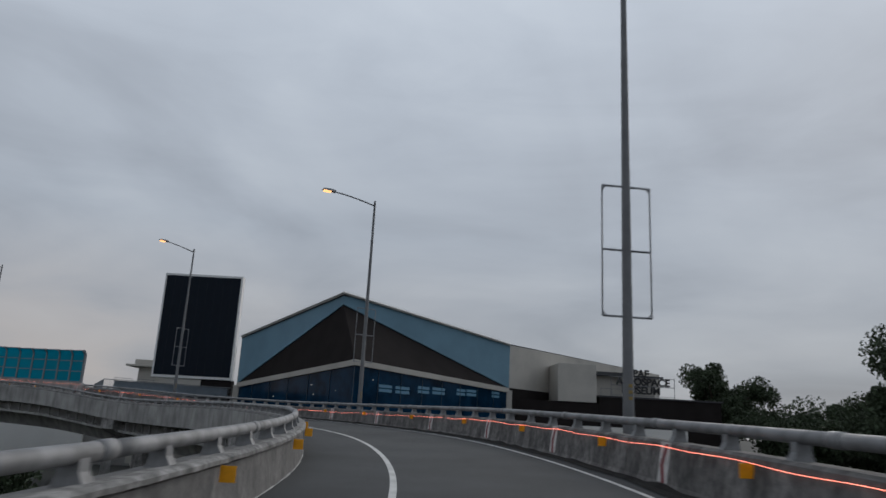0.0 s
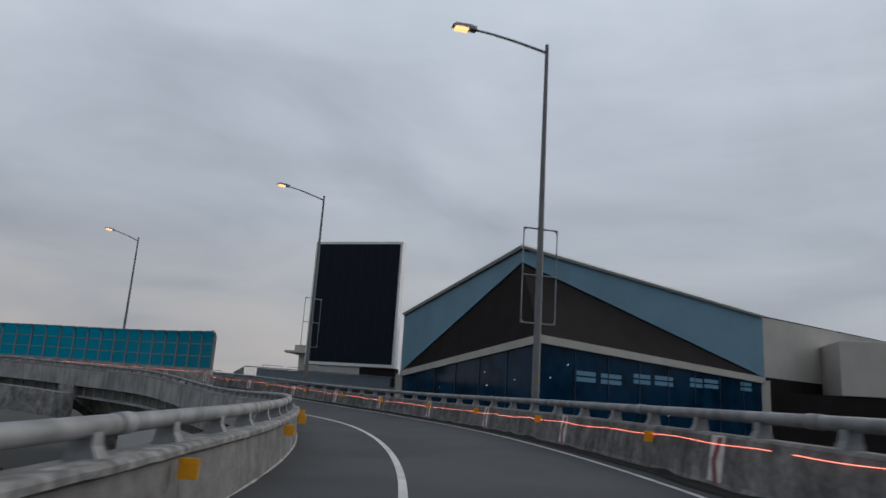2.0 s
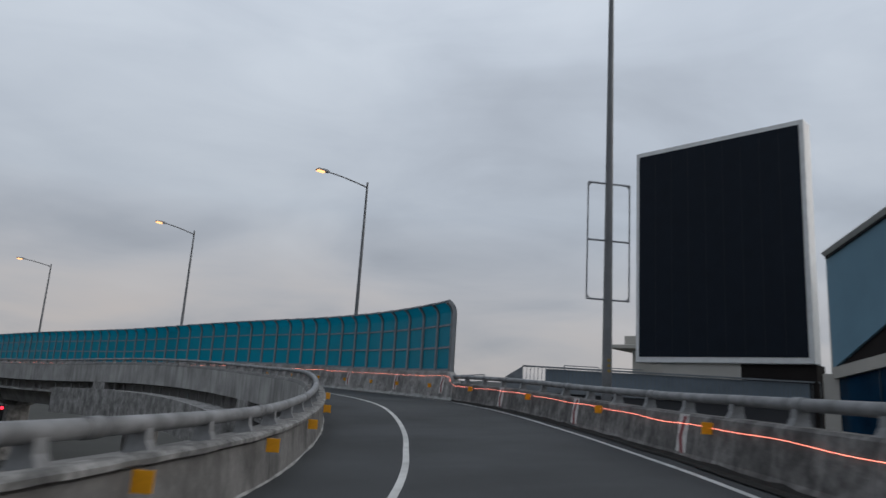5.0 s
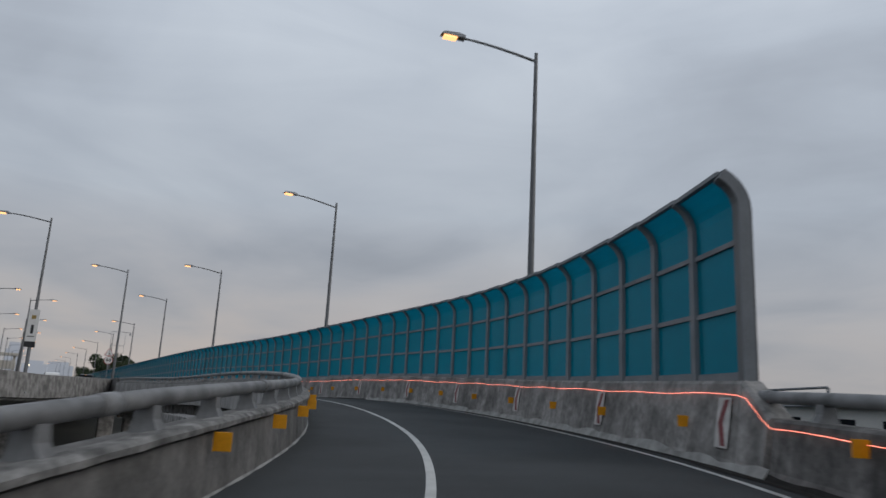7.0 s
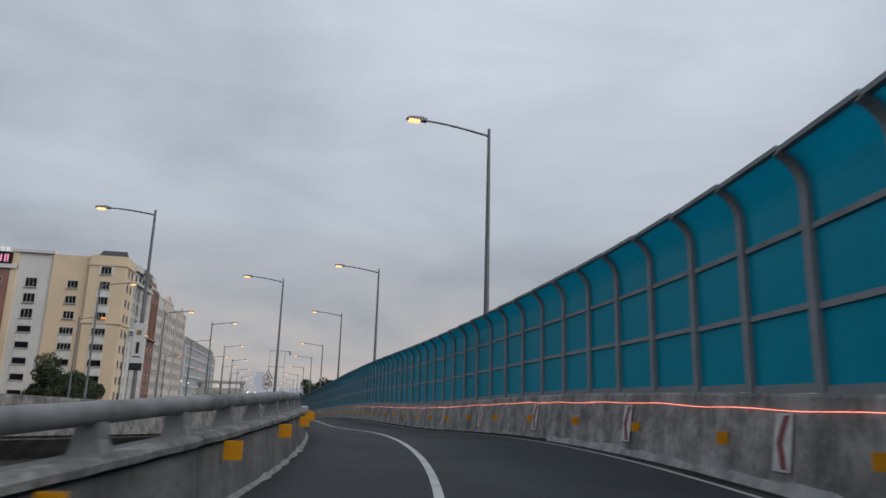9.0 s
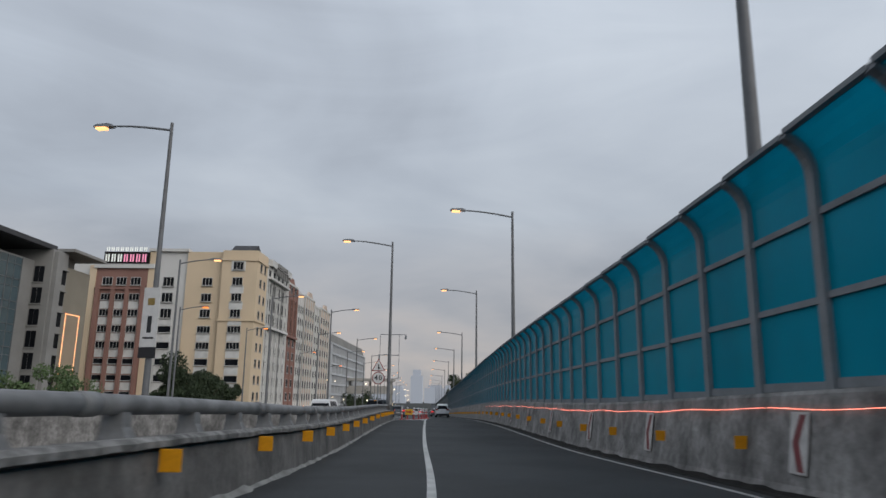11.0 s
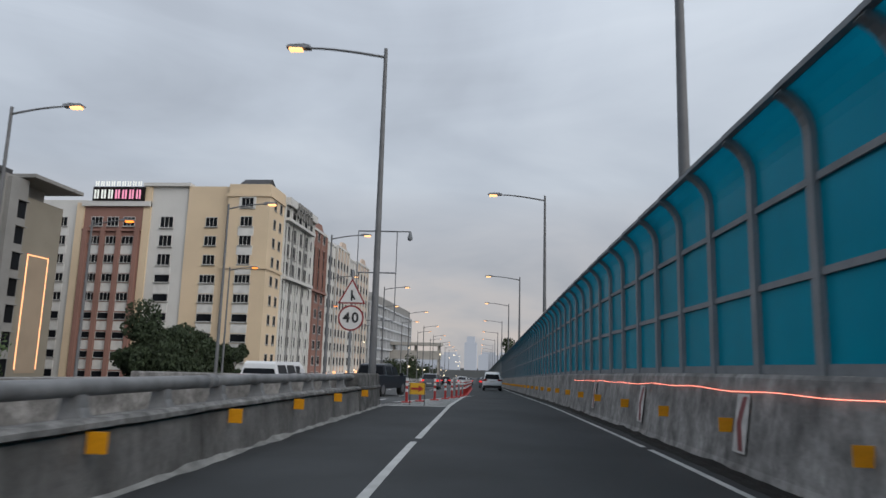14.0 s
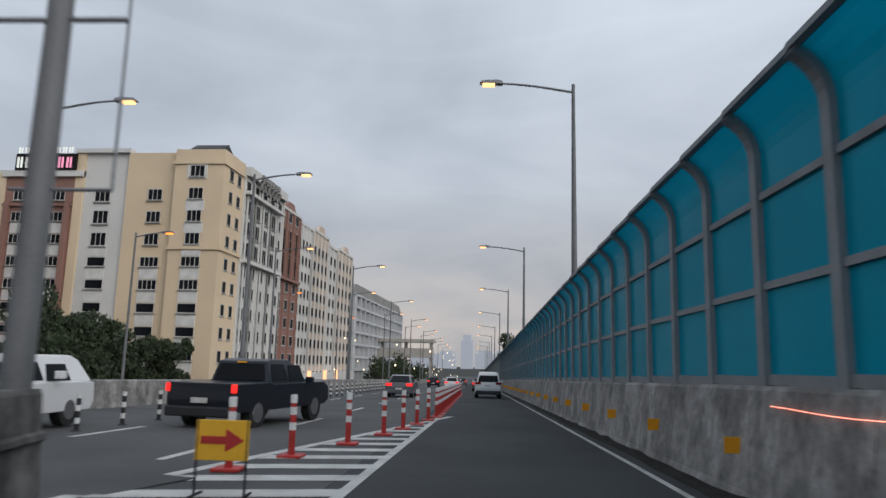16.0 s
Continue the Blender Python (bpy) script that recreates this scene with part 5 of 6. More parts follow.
for x0, x1 in ((2.6, 4.6), (5.2, 7.2)):
    tube(bm, (x0, 5.5, 4.75), (x1, 5.5, 4.75), 0.03, sides=6)
    for x in (x0, x1):
        tube(bm, (x, 5.5, 3.2), (x, 5.5, 4.75), 0.03, sides=6)
part("roof_frame", bm, DARK_STEEL, walkway)


# ---------------------------------------------------------------- city blocks on the far side
def lattice(bm, ys, zs, solid, x0, x1):
    """One frame with openings: the solid cells of a grid in y and z, x0 to x1 thick."""
    seen = {}

    def v(i, j, x):
        if (i, j, x) not in seen:
            seen[(i, j, x)] = bm.verts.new((x, ys[i], zs[j]))
        return seen[(i, j, x)]

    ni, nj = len(ys) - 1, len(zs) - 1
    on = {(i, j) for i in range(ni) for j in range(nj) if solid(i, j)}
    for i, j in on:
        bm.faces.new((v(i, j, x1), v(i + 1, j, x1), v(i + 1, j + 1, x1), v(i, j + 1, x1)))
        bm.faces.new((v(i, j, x0), v(i, j + 1, x0), v(i + 1, j + 1, x0), v(i + 1, j, x0)))
        for (di, dj), (p, q) in (((0, -1), ((i, j), (i + 1, j))), ((1, 0), ((i + 1, j), (i + 1, j + 1))), ((0, 1), ((i + 1, j + 1), (i, j + 1))), ((-1, 0), ((i, j + 1), (i, j)))):
            if (i + di, j + dj) not in on:
                bm.faces.new((v(*p, x0), v(*q, x0), v(*q, x1), v(*p, x1)))
    return bm


def window_piece(parent, w, h, mullions=3, depth=0.10, sill=0.28):
    """A framed window in the plane x = 0, facing +x, centred on the origin."""
    f, half = 0.09, w / 2
    ys = [-half]
    for k in range(mullions + 1):
        y = -half + (w - 0.05) * k / mullions
        ys += [y, y + 0.05] if k else [y + 0.05]
    zs = [-h / 2, -h / 2 + f, h / 2 - f, h / 2]
    fr = part("window", lattice(bmesh.new(), ys, zs, lambda i, j: j != 1 or i % 2 == 0, -0.06, depth), PALE_WALL, parent)
    part("pane", boxes((-0.05, -w / 2, -h / 2, 0.03, w / 2, h / 2)), WINDOW, fr)
    part("sill", boxes((-0.02, -w / 2 - 0.12, -h / 2 - 0.14, sill, w / 2 + 0.12, -h / 2)), GREY_WALL, fr)
    return fr


def again_window(src, m):
    o = again(src, m)
    for c in src.children:
        again(c, c.matrix_basis.copy(), o)
    return o


block = thing("apartment_block", "tall cream and brick-red residential block with white-silled windows", "building")
FX, CY = -203.0, 30.5


def front_section(y0, y1, top, mat, proud=0.0, label=""):
    part("front_wall", boxes((FX - 20, y0, GROUND_Z, FX + proud, y1, top)), mat, block, label)


front_section(-16, -3.2, 30.6, PALE_WALL, 0.0, "pale wall section")
front_section(-3.2, 7.6, 29.6, BRICK_WALL, 0.35, "brick-red wall section")
front_section(7.6, 8.9, 33.0, YELLOW_WALL, 0.5, "cream pilaster")
front_section(8.9, 15.6, 33.4, PALE_WALL, 0.15, "pale blue-grey wall section")
front_section(15.6, 23.2, 33.0, YELLOW_WALL, 0.5, "cream wall section")
part("side_wall", boxes((-209.5, 23.2, GROUND_Z, FX + 1.4, CY, 33.2)), YELLOW_WALL, block, "cream corner tower")
part("corner_roof", prism(bmesh.new(), [(-207.5, 33.4), (FX + 0.4, 33.4), (-205, 34.9)], 24.5, CY - 1), ROOF_AND_SHADE_DARK, block, "low dark hipped roof")
for z in (18.6, 31.0):
    part("cornice", boxes((-209.3, 22.9, z, FX + 1.65, CY + 0.25, z + 0.5)), YELLOW_WALL, block)
part("cornice", boxes((FX - 1, -3.6, 29.4, FX + 0.9, 8.9, 30.3)), PALE_WALL, block)
part("cornice", boxes((FX - 1, 7.4, 33.0, FX + 0.8, 15.8, 33.6)), PALE_WALL, block)
ROWS = [30.0 - 3.27 * k for k in range(10)]
def white_panel(y, x, z, w):
    """A white spandrel under the window at z."""
    part("spandrel", boxes((FX + x - 0.05, y - w / 2, z - 2.46, FX + x + 0.10, y + w / 2, z - 0.92)), SPANDREL, block)


SPANDREL = material("white_spandrel", (0.80, 0.79, 0.76), 0.8, vary=0.18, scale=0.8, fine=20, bump=0.05)
proto_w = window_piece(block, 2.1, 1.7)
proto_w.matrix_basis = pose(FX + 0.02, -7.5, ROWS[1])
wide = window_piece(block, 2.7, 1.45, 4)
plain = window_piece(block, 2.7, 1.4, 1)
plain.matrix_basis = pose(FX + 0.02, -7.5, ROWS[7])
wide.matrix_basis = pose(FX + 0.02, -7.5, ROWS[4])
for k in (2, 3):
    again_window(proto_w, pose(FX + 0.02, -7.5, ROWS[k]))
for k in (5, 6, 8, 9):
    again_window(wide if k < 6 else plain, pose(FX + 0.02, -7.5, ROWS[k]))
for k in range(1, 10):
    white_panel(-7.5, 0.0, ROWS[k], 2.8)
# brick-red bays: windows and white panels between proud piers
for y in (-0.75, 2.2, 5.15):
    for k in range(1, 10):
        again_window(proto_w if k < 6 else plain, pose(FX + 0.36, y, ROWS[k]) @ Matrix.Diagonal((1, 1.0 if k < 6 else 0.8, 0.82 if k > 1 else 1.0, 1)))
        if k > 1:
            white_panel(y, 0.35, ROWS[k], 2.1)
for y in (-2.5, 0.72, 3.68, 6.9):
    part("pilaster", boxes((FX, y - 0.38, GROUND_Z, FX + 0.95, y + 0.38, 25.6)), BRICK_WALL, block)
part("string_course", boxes((FX, -3.2, 25.0, FX + 0.8, 7.6, 25.3)), BRICK_WALL, block)
part("pilaster", boxes((FX - 0.5, -4.6, GROUND_Z, FX + 0.6, -3.2, 30.0)), YELLOW_WALL, block, "cream pilaster")
# pale bay
for k in range(1, 10):
    if k < 4:
        again_window(proto_w, pose(FX + 0.16, 11.9, ROWS[k], 0, 0, 0) @ Matrix.Diagonal((1, 1.1, 1.2, 1)))
    else:
        again_window(plain, pose(FX + 0.16, 11.9, ROWS[k]))
    if k > 2:
        white_panel(11.9, 0.15, ROWS[k], 2.8)
# cream bays
for k in range(1, 10):
    again_window(proto_w if k < 4 else wide if k < 6 else plain, pose(FX + 0.52, 20.1, ROWS[k]))
    if k > 3:
        white_panel(20.1, 0.5, ROWS[k], 2.7)
for k in range(0, 10):
    again_window(proto_w if k < 4 else wide if k < 6 else plain, pose(FX + 1.42, 26.6, ROWS[k]))
    if k > 0:
        white_panel(26.6, 1.4, ROWS[k], 2.75)
part("surround", lattice(bmesh.new(), [-1.45, -1.1, 1.1, 1.45], [-1.15, -0.86, 0.86, 1.15], lambda i, j: (i, j) != (1, 1), 0.0, 0.12), SPANDREL, block).matrix_basis = pose(FX + 1.4, 26.6, ROWS[0])
# the long side, facing the expressway
slot = window_piece(block, 1.7, 1.9, 1, 0.045, 0.12)
slot.matrix_basis = pose(-204.4, CY + 0.02, ROWS[0], 0, 0, 90) @ Matrix.Diagonal((1, 0.7, 0.9, 1))
SIDE = ((-209.4, -228.0, 31.6, PALE_WALL, 0.0, 5), (-228.0, -240.5, 31.0, BRICK_WALL, -0.6, 3), (-240.5, -250, 30.4, PALE_WALL, -0.9, 4),
        (-250, -262, 30.6, PINK_WALL, -0.5, 4), (-262, -272, 29.6, PALE_WALL, -1.0, 3), (-272, -287, 30.0, PINK_WALL, -0.6, 4))
for x0, x1, top, mat, dy, cols in SIDE:
    part("side_wall", boxes((x1, 6, GROUND_Z, x0, CY + dy, top)), mat, block)
    part("parapet", boxes((x1, CY + dy - 0.6, top, x0, CY + dy + 0.25, top + 0.5)), PALE_WALL, block)
    if mat is BRICK_WALL or mat is PINK_WALL:
        mid = (x0 + x1) / 2
        part("gable", prism(bmesh.new(), [(mid - 3, top + 0.5), (mid + 3, top + 0.5), (mid + 1.6, top + 1.9), (mid - 1.6, top + 1.9)], CY + dy - 0.5, CY + dy + 0.1), mat, block)
    for c in range(cols):
        xc = x0 + (x1 - x0) * (c + 0.5) / cols
        for z in ROWS:
            if z > top - 1:
                continue
            again_window(slot, pose(xc, CY + dy + 0.02, z, 0, 0, 90))
    for c in range(cols + 1):
        xc = x0 + (x1 - x0) * c / cols
        part("pilaster", boxes((xc - 0.25, CY + dy, GROUND_Z, xc + 0.25, CY + dy + 0.22, top)), PALE_WALL if mat is not BRICK_WALL else BRICK_WALL, block)
for xc in (-204.4, -207.3):
    for z in ROWS[1:] if xc > -205 else ROWS:
        again_window(slot, pose(xc, CY + 0.02, z, 0, 0, 90) @ Matrix.Diagonal((1, 0.7, 0.9, 1)))
# framed recess, ledges and dark bays of the first stretch
big = window_piece(block, 2.3, 2.5, 2, 0.06, 0.2)
big.matrix_basis = pose(-212.4, CY + 0.04, ROWS[1], 0, 0, 90)
for c in range(4):
    for r in range(1, 4):
        if (c, r) != (0, 1):
            again_window(big, pose(-212.4 - 3.6 * c, CY + 0.04, ROWS[r], 0, 0, 90))
for z in (18.0, 28.6):
    part("ledge", boxes((-226.4, CY, z, -209.6, CY + 1.0, z + 0.55), bevel=0.05), PALE_WALL, block)
for c in range(5):
    part("pier", boxes((-210.85 - 3.6 * c, CY + 0.2, 1.2, -210.35 - 3.6 * c, CY + 0.34, 28.6)), GREY_WALL if c % 2 else PALE_WALL, block, "proud pier")
for c in range(3):
    xc = -230.6 - 3.7 * c
    part("dark_bay", boxes((xc - 0.85, CY - 0.6, 18.8, xc + 0.85, CY - 0.52, 27.4)), WINDOW, block, "tall dark window bay")
    part("bay_frame", boxes((xc - 1.05, CY - 0.6, 18.6, xc - 0.85, CY - 0.25, 27.6), (xc + 0.85, CY - 0.6, 18.6, xc + 1.05, CY - 0.25, 27.6), (xc - 0.85, CY - 0.6, 22.9, xc + 0.85, CY - 0.35, 23.2)), BRICK_WALL, block)
part("ledge", boxes((-240.4, CY - 0.6, 18.0, -228.1, CY + 0.1, 18.5)), BRICK_WALL, block)
part("crown", boxes((-228, CY - 3, 31.6, -210, CY + 0.8, 33.0)), PALE_WALL, block, "pale roof crown")
part("shop_front", boxes((-287, CY - 0.5, GROUND_Z, -210, CY + 1.2, 1.2)), PALE_WALL, block, "pale arcade at street level")
# glowing panels added for the warm uplight along the block's foot
for x in (-238, -246, -258, -268, -280):
    part("lit_doorway", boxes((x - 1.3, CY + 1.2, -1.5, x + 1.3, CY + 1.26, 1.6)), WARM_STRIP, block, "warm glowing panel at street level")

sign = thing("cinema_sign", "dark maroon roof sign board with pale and pink letter shapes", "sign", pose(FX + 1.0, 2.6, 30.3))
part("board", boxes((-0.3, -4.3, 0, 0, 5.2, 2.5)), BROWN_WALL, sign, "dark maroon board")
PINK = glowing("pink_letter_glow", (0.75, 0.28, 0.42), 0.6)
PALE_GLOW = glowing("pale_letter_glow", (0.70, 0.72, 0.68), 0.5)
for k in range(7):
    y0 = -3.95 + 1.28 * k
    part("letter_bar", boxes((0.0, y0, 0.35, 0.15, y0 + 0.26, 1.95), (0.0, y0 + 0.52, 0.35, 0.15, y0 + 0.78, 1.95)), PALE_GLOW if k < 3 else PINK, sign, "glowing letter-sized bars")
for k in range(9):
    y0 = -3.9 + 0.98 * k
    part("letter_bar", boxes((0.0, y0, 2.6, 0.12, y0 + 0.2, 3.45), (0.0, y0 + 0.40, 2.6, 0.12, y0 + 0.6, 3.45)), PALE_GLOW, sign, "pale letter-sized bars")
sign2 = thing("wall_sign", "dark letter-sized shapes on the pale crown of the block", "sign", pose(-218.6, CY + 0.85, 30.0))
for k in range(6):
    part("letter_block", boxes((4.6 - 1.7 * k - 1.0, 0, 0, 4.6 - 1.7 * k, 0.3, 0.3), (4.6 - 1.7 * k - 0.3, 0, 0, 4.6 - 1.7 * k, 0.3, 1.8), (4.6 - 1.7 * k - 1.0, 0, 1.5, 4.6 - 1.7 * k, 0.3, 1.8)), GREY_WALL, sign2)
    part("letter_block", boxes((4.2 - 1.5 * k - 0.8, 0, 2.1, 4.2 - 1.5 * k, 0.3, 2.9)), GREY_WALL, sign2)

# white balcony block further on
apt = thing("balcony_block", "white apartment block with long open balconies", "building")
# this blue-grey tint puts distance haze into the block's white render
BALCONY_WALL = material("blue_grey_render", (0.60, 0.62, 0.64), 0.85, vary=0.12, scale=0.2, fine=12, bump=0.05)
# the core takes the dark roof colour to paint in the balconies' shade
part("core", boxes((-372, 8, GROUND_Z, -292, 28.0, 21)), ROOF_AND_SHADE_DARK, apt, "wall coloured dark as shade behind the balconies")
for k in range(8):
    z = 21 - 3.3 * k
    part("balcony_slab", boxes((-373, 28, z, -291, 30.6, z + 0.3), (-373, 30.5, z + 0.3, -291, 30.6, z + 0.62) if k else (-373, 28, z + 0.3, -291, 30.6, z + 0.5)), BALCONY_WALL, apt)
    part("front_slab", boxes((-291.2, 8, z, -289.4, 30.6, z + 0.3), (-289.5, 8, z + 0.3, -289.4, 30.6, z + 0.6)), BALCONY_WALL, apt)
for x in [-372 + 6.2 * k for k in range(14)]:
    part("pier", boxes((x - 0.3, 28, GROUND_Z, x + 0.3, 30.7, 21.5)), BALCONY_WALL, apt)
for x in [-368 + 6.2 * k for k in range(13)]:
    for k in range(7):
        part("window", boxes((x - 1.6, 28.0, 18.2 - 3.3 * k, x + 1.6, 28.06, 20.4 - 3.3 * k)), WINDOW, apt)

for y in (8.3, 13.8, 19.3, 24.8, 30.2):
    part("pier", boxes((-291.5, y - 0.3, GROUND_Z, -289.6, y + 0.3, 21.4)), BALCONY_WALL, apt)
part("roof", prism(bmesh.new(), [(-374, 21.6), (-288.6, 21.6), (-294, 24.4), (-368, 24.4)], 9.5, 29.8), GREY_WALL, apt, "low grey hipped roof")

# grey office building: a glass front along the road, a stone pier and a taupe end wall
TAUPE = material("taupe_cladding", (0.31, 0.28, 0.225), 0.8, vary=0.12, scale=0.2, fine=12, bump=0.05)
office = thing("office_building", "grey stone and glass office building with flat overhanging roof", "building")
part("wall", boxes((-184.8, -30, GROUND_Z, -118, 2.6, 25.0)), GREY_WALL, office, "grey stone wall")
part("stone_pier", boxes((-176.6, -4, GROUND_Z, -172.0, 5.6, 27.0), bevel=0.08), GREY_WALL, office)
part("stone_fin", boxes((-174.0, 5.6, GROUND_Z, -172.3, 6.3, 26.6), bevel=0.05), GREY_WALL, office)
part("end_wall", boxes((-185.0, -4, GROUND_Z, -176.6, 5.0, 24.9)), TAUPE, office, "taupe end wall")
part("roof_slab", boxes((-173.5, -32, 26.9, -116, 5.3, 27.7), bevel=0.06), ROOF_AND_SHADE_DARK, office, "dark overhanging roof slab")
part("roof_slab", boxes((-186.2, -6, 27.2, -175.4, 7.2, 27.75), bevel=0.06), GREY_WALL, office, "grey canopy slab")
part("roof_room", boxes((-184, -20, 24.9, -176.6, 2.5, 27.2)), GREY_WALL, office)
for k in range(13):
    for i in range(8):
        x1, z1 = -168.6 + 3.6 * k, 24.7 - 3.5 * i
        part("glass_panel", boxes((x1, 2.6, z1 - 3.42, x1 + 3.5, 2.72, z1)), GLASS_GREEN, office)
        part("glazing_bar", boxes((x1 + 1.72, 2.72, z1 - 3.42, x1 + 1.78, 2.80, z1), (x1, 2.72, z1 - 1.2, x1 + 3.5, 2.80, z1 - 1.14), (x1 - 0.08, 2.7, z1 - 3.5, x1, 2.86, z1)), STEEL, office)
        part("floor_band", boxes((x1 - 0.1, 2.6, z1 - 3.5, x1 + 3.6, 2.84, z1 - 3.42)), STEEL, office)
for i in range(8):
    z1 = 24.1 - 3.5 * i
    for y0, y1 in ((2.85, 3.6), (3.68, 4.45)):
        part("window", boxes((-172.0, y0, z1 - 2.6, -171.93, y1, z1)), WINDOW, office)
    part("window_ledge", boxes((-172.02, 2.7, z1 - 2.75, -171.8, 4.6, z1 - 2.6)), GREY_WALL, office)
    part("window", boxes((-176.3, 5.6, z1 - 2.5, -174.5, 5.67, z1 - 0.2)), WINDOW, office)
    part("window_ledge", boxes((-176.5, 5.58, z1 - 0.2, -174.2, 6.1, z1 - 0.05)), GREY_WALL, office)
part("light_strip", boxes((-178.75, 5.0, 1.5, -178.6, 5.1, 17.2), (-183.0, 5.0, 17.05, -178.6, 5.1, 17.2), (-183.0, 5.0, 1.5, -182.85, 5.1, 17.2)), WARM_STRIP, office, "warm light strip")
part("inset_panel", boxes((-182.8, 5.0, 1.0, -178.8, 5.06, 17.0)), material("tan_panel", (0.42, 0.33, 0.24), 0.8, vary=0.1, scale=0.3, fine=12, bump=0.03), office, "tan inset panel")

# footbridge far ahead and a skyline with a glow painted in as haze
over = thing("overpass", "tan covered overpass crossing far ahead", "overpass")
part("deck", boxes((-334, 28, 5.3, -328, 47, 8.2)), CREAM, over)
part("roof", boxes((-334.5, 27.5, 10.0, -327.5, 47.5, 11)), CREAM, over)
for y in (30, 38, 46):
    part("post", boxes((-332, y, GROUND_Z, -330, y + 0.8, 10.0)), CREAM, over)
rng = random.Random(4)
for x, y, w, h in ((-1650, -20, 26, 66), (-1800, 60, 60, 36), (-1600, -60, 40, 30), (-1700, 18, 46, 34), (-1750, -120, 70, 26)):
    t = thing("far_tower", "blue-grey skyline tower, glowing faintly in place of haze", "tower", group="towers on the skyline")
    part("tower", boxes((x, y - w / 2, GROUND_Z, x + 30, y + w / 2, h * 0.8), (x + 4, y - w / 3, h * 0.8, x + 26, y + w / 3, h)), HAZE_GLOW, t)
lights = thing("far_lights", "scatter of distant street and car lights", "lights", kind="stuff")
bm = bmesh.new()
for k in range(46):
    s = 300 + 300 * rng.random()
    p = at(s, rng.uniform(-34, -9), rng.uniform(0.7, 12))
    bmesh.ops.create_icosphere(bm, subdivisions=1, radius=0.19, matrix=Matrix.Translation(p))
part("light_point", bm, FAR_LIGHT, lights)


# ---------------------------------------------------------------- trees
def tree(x, y, top, spread, seed, leaf=LEAF, base=GROUND_Z, leaves=2600, size=0.42, label="dense dark green broadleaf tree", low=0.35):
    r = random.Random(seed)
    t = thing("tree", label, "tree", pose(x, y, base, 0, 0, r.uniform(0, 360)), group="trees beside the road")
    h = top - base
    bm = bmesh.new()
    fork = h * low
    tube(bm, (0, 0, 0), (0.1, 0.05, fork), 0.03 * h + 0.05, 0.02 * h, 9)
    tips = []
    for k in range(9):
        a = 2 * math.pi * (k + r.uniform(-0.3, 0.3)) / 9
        d = spread * r.uniform(0.35, 0.8)
        z = h * r.uniform(0.5, 0.92)
        mid = Vector((math.cos(a) * d * 0.45, math.sin(a) * d * 0.45, fork + (z - fork) * 0.55))
        tip = Vector((math.cos(a) * d, math.sin(a) * d, z))
        tube(bm, (0.1, 0.05, fork * 0.9), mid, 0.011 * h, 0.008 * h, 6)
        tube(bm, mid, tip, 0.008 * h, 0.003 * h, 6)
        tips += [mid, tip]
    part("trunk", bm, BARK, t, "branching trunk")
    verts, faces = [], []
    lumps = []
    for tip in tips:
        for k in range(3):
            lumps.append((tip + Vector((r.gauss(0, 0.22), r.gauss(0, 0.22), r.gauss(0.05, 0.12))) * spread, spread * r.uniform(0.16, 0.36)))
    for k in range(leaves):
        c, rad = r.choice(lumps)
        v = Vector((r.gauss(0, 1), r.gauss(0, 1), r.gauss(0, 1)))
        p = c + v.normalized() * rad * (r.random() ** 0.4) * Vector((1, 1, 0.75)).length / 1.6
        if p.z < h * 0.18:
            continue
        e = size * r.uniform(0.5, 1.2)
        q = Euler((r.uniform(0, 6.3), r.uniform(0, 6.3), r.uniform(0, 6.3))).to_matrix()
        i = len(verts)
        verts += [p + q @ Vector(c2) * e for c2 in ((-0.5, 0, 0), (0, -0.28, 0.06), (0.5, 0, 0), (0, 0.28, 0.06))]
        faces.append((i, i + 1, i + 2, i + 3))
    me = bpy.data.meshes.new("crown")
    me.from_pydata([tuple(v) for v in verts], [], faces)
    me.materials.append(leaf)
    o = new("crown", me)
    o.parent = t
    return t


tree(-166.5, 32.8, 8.0, 6.2, 1, leaves=36000, size=0.5)
tree(-170.5, 30.6, 6.9, 5.0, 10, leaves=22000, size=0.5)
tree(-178.5, 30.5, 4.9, 3.4, 2, leaves=20000, size=0.5)
tree(-193.0, 28.2, 6.6, 3.6, 9, leaves=14000, size=0.5)
tree(-141.5, 26.0, 7.9, 4.6, 3, LEAF_PALE, leaves=14000, size=0.42, label="light green young tree in front of offices")
tree(43, 93, 11.2, 6.5, 5, leaves=30000, size=0.46, low=0.45)
tree(50, 86, 5.9, 7.5, 6, leaves=24000, size=0.5)
tree(58, 80, 5.8, 8.0, 7, leaves=24000, size=0.5)
tree(64, 70, 6.4, 8.0, 18, leaves=24000, size=0.5)
tree(47.5, 55, 9.4, 8.5, 8, leaves=60000, size=0.46)
tree(52, 64, 6.4, 8.0, 19, leaves=24000, size=0.5)
# planting and small houses inside the loop
for k, (x, y, top) in enumerate(((-22, 22, -1.2), (-30, 30, -0.8), (-26, 38, -1.6), (-38, 40, -1.0), (-46, 46, -1.4), (-20, 12, -1.8), (-34, 20, -1.2), (-55, 50, -1.6))):
    tree(x, y, top, 4.0, 80 + k, leaves=7000, size=0.45, low=0.3)
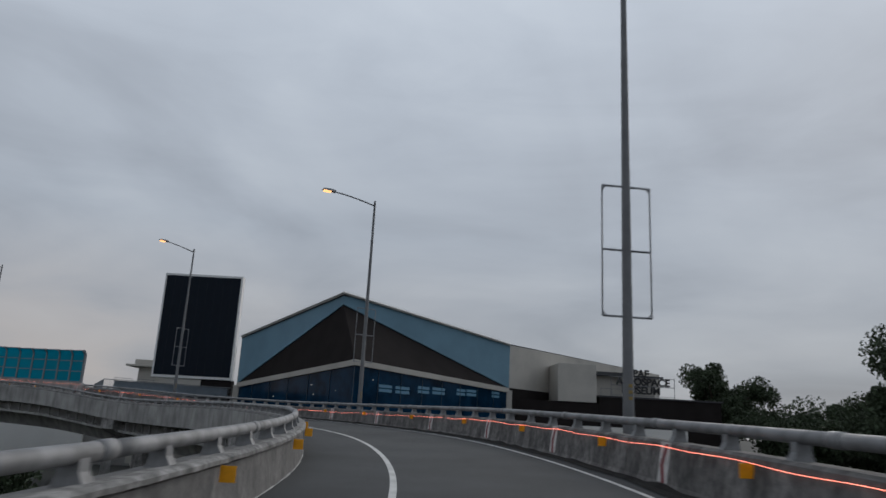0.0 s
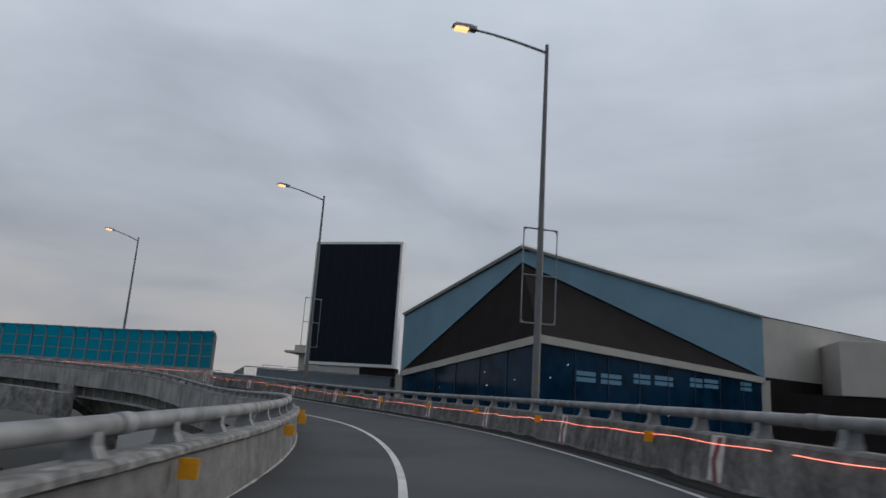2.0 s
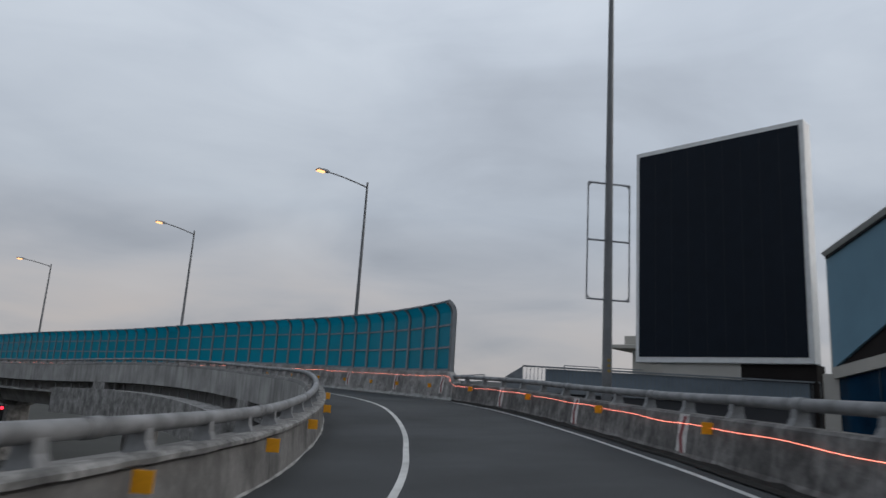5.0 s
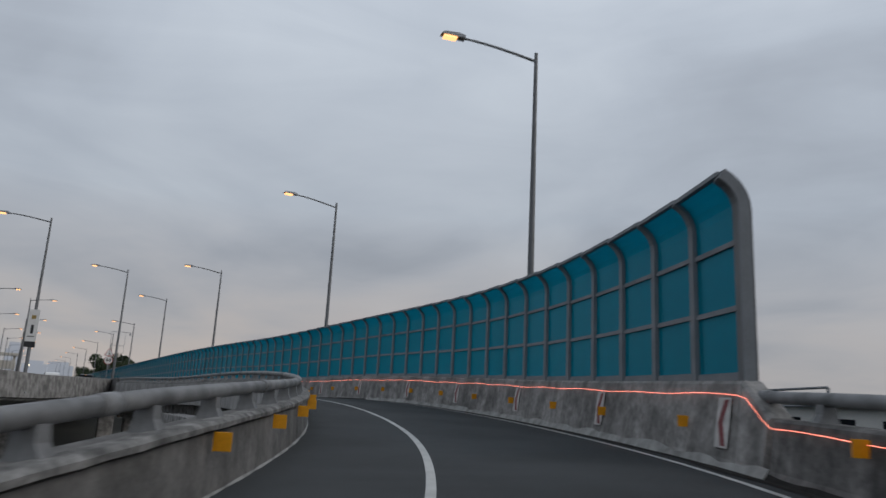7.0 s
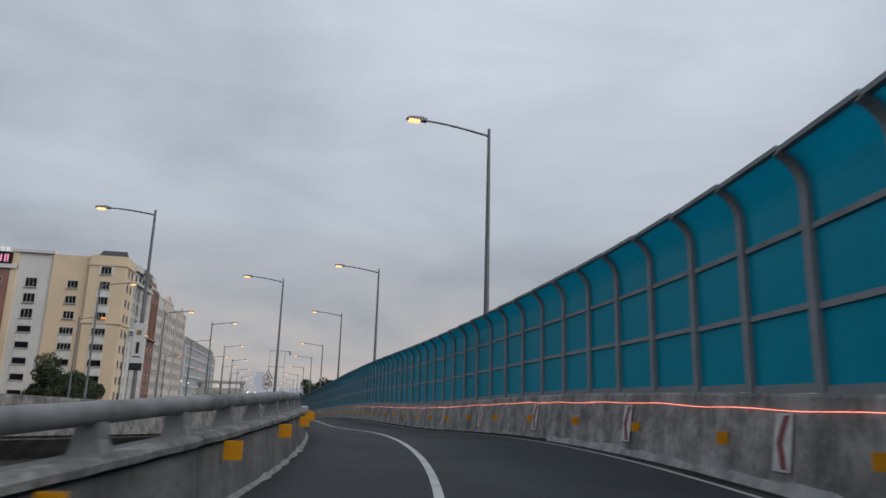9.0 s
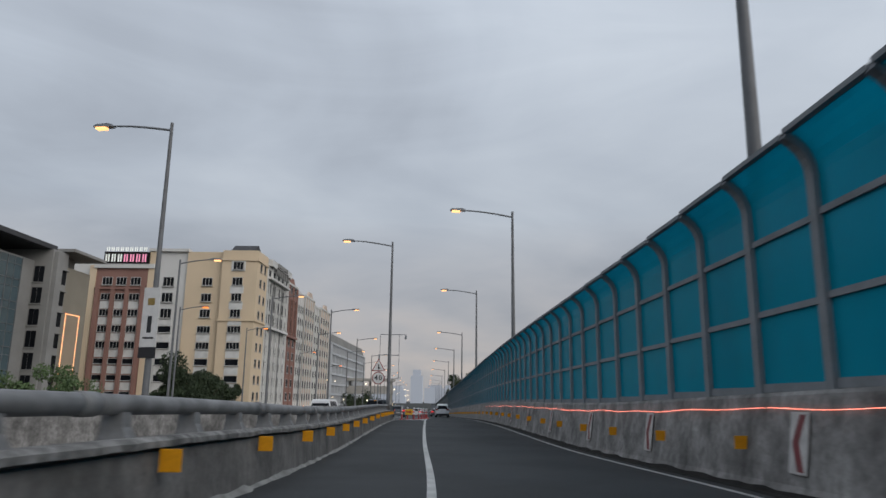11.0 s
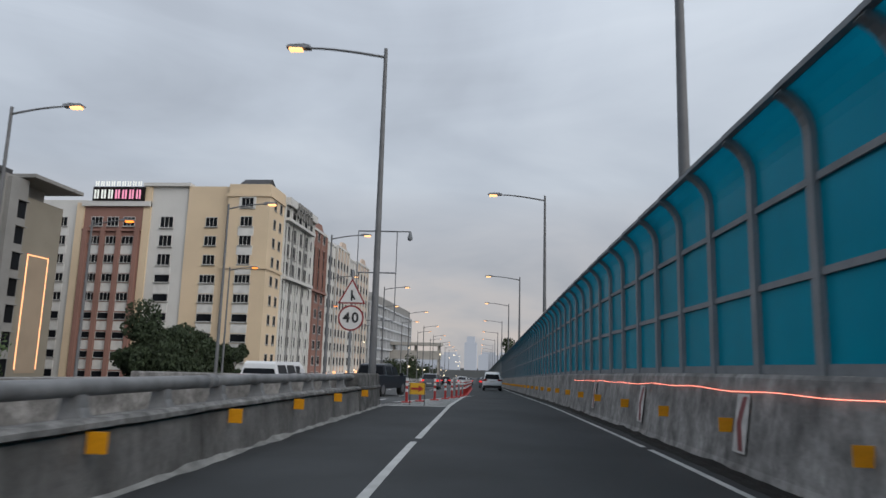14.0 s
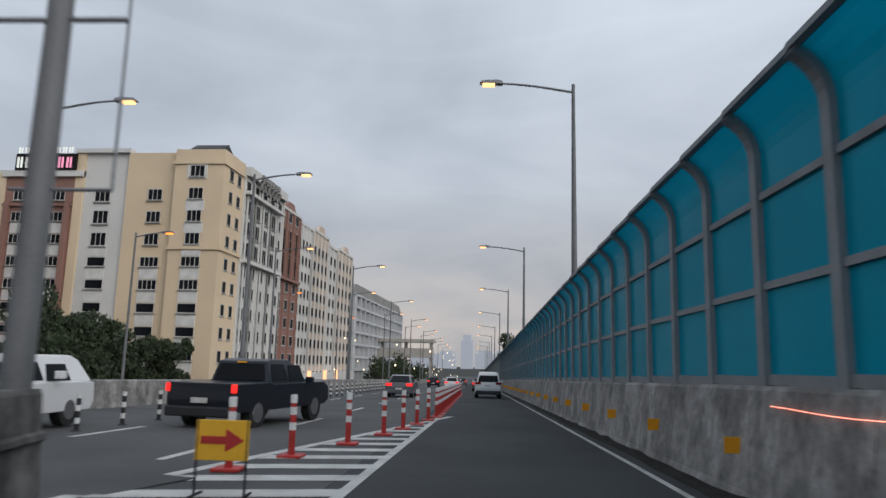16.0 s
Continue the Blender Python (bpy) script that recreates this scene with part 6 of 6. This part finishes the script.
for x, y, turn in ((-27, 12, 20), (-42, 30, 65)):
    t = thing("small_house", "small white-walled house below the ramp", "house", pose(x, y, GROUND_Z, 0, 0, turn))
    part("wall", boxes((-4, -3, 0, 4, 3, 3.0)), PALE_WALL, t)
    part("roof", prism(bmesh.new(), [(-4.5, 2.9), (4.5, 2.9), (0, 4.4)], -3.5, 3.5), ROOF_AND_SHADE_DARK, t)
    for sx in (-2, 2):
        part("window", boxes((sx - 0.6, -3.04, 1.0, sx + 0.6, -2.98, 2.2)), WINDOW, t)
for k in range(16):
    s = 235 + 13 * k
    p = at(s, 11 + 3 * rng.random())
    tree(p.x, p.y, p.z + (5.0 if s < 262 else 7.2) + 1.8 * rng.random(), 6.5, 30 + k, leaves=13000, size=0.85, label="dense dark tree behind the noise barrier")
for k in range(7):
    p = at(330 + 16 * k, -22 - 3 * rng.random())
    tree(p.x, p.y, p.z + 4.0 + 3.0 * rng.random(), 6.0, 60 + k, leaves=2600, size=0.7)

# a signal on the street below the ramp
signal = thing("traffic_signal", "black traffic signal showing red and green below the ramp", "traffic signal", pose(-82.6, 65.9, GROUND_Z, 0, 0, 97))
bm = bmesh.new()
tube(bm, (0, 0, 0), (0, 0, 4.95), 0.08, 0.06, 10)
tube(bm, (0, 0, 4.8), (0.55, 0, 4.95), 0.05, 0.04, 8)
part("pole", bm, DARK_STEEL, signal)
part("housing", boxes((-0.2, -0.16, 4.6, 0.2, 0.1, 5.95), (0.3, -0.16, 4.6, 0.7, 0.1, 5.95), bevel=0.02), BLACK, signal)
bm = bmesh.new()
tube(bm, (0.5, -0.20, 5.7), (0.5, -0.15, 5.7), 0.15, sides=14)
part("lens", bm, SIGNAL_RED, signal, "lit red lens")
bm = bmesh.new()
tube(bm, (0, -0.20, 4.95), (0, -0.15, 4.95), 0.15, sides=14)
part("lens", bm, SIGNAL_GREEN, signal, "lit green lens")

# low dark growth on the ground inside the loop
def undergrowth(n, seed):
    r = random.Random(seed)
    verts, faces = [], []
    for k in range(n):
        q = at(r.uniform(-5, 112), r.uniform(-46, -5.6))
        x, y, e = q.x + r.gauss(0, 0.5), q.y + r.gauss(0, 0.5), r.uniform(0.3, 0.75)
        z = GROUND_Z + 1.6 * r.random() * (0.55 + 0.45 * noise.noise((x * 0.35, y * 0.35, 0)))
        m = Euler((r.uniform(-0.9, 0.9), r.uniform(-0.9, 0.9), r.uniform(0, 6.3))).to_matrix()
        i = len(verts)
        verts += [Vector((x, y, z)) + m @ Vector(c) * e for c in ((-0.5, 0, 0), (0, -0.3, 0.08), (0.5, 0, 0), (0, 0.3, 0.08))]
        faces.append((i, i + 1, i + 2, i + 3))
    me = bpy.data.meshes.new("undergrowth")
    me.from_pydata([tuple(v) for v in verts], [], faces)
    me.materials.append(LEAF)
    return tagged(new("undergrowth", me), "dark low shrubs and weeds inside the loop", "shrubs", kind="stuff")


undergrowth(80000, 12)


# a long low roof beyond the footbridge
shed = thing("low_shed", "long low white-walled shed with grey roof beyond the ramp", "building", pose(-53.5, 96, 0, 0, 0, 6))
part("wall", boxes((-9, 0, GROUND_Z, 9, 7, 3.65)), PALE_WALL, shed)
part("roof", prism(bmesh.new(), [(-9.4, 3.65), (9.4, 3.65), (9.4, 3.8), (6.0, 4.05), (-6.0, 4.05), (-9.4, 3.8)], -0.4, 7.4), GREY_WALL, shed, "grey sheet roof")
for x in (-6.5, -4.0, -1.2, 1.6, 4.4, 6.8):
    part("window", boxes((x - 0.55, -0.04, 2.2, x + 0.55, 0.02, 3.1)), WINDOW, shed)
part("annex_wall", boxes((9.0, 0.6, GROUND_Z, 15.5, 6, 3.3)), GREY_WALL, shed, "grey rendered annex wall")
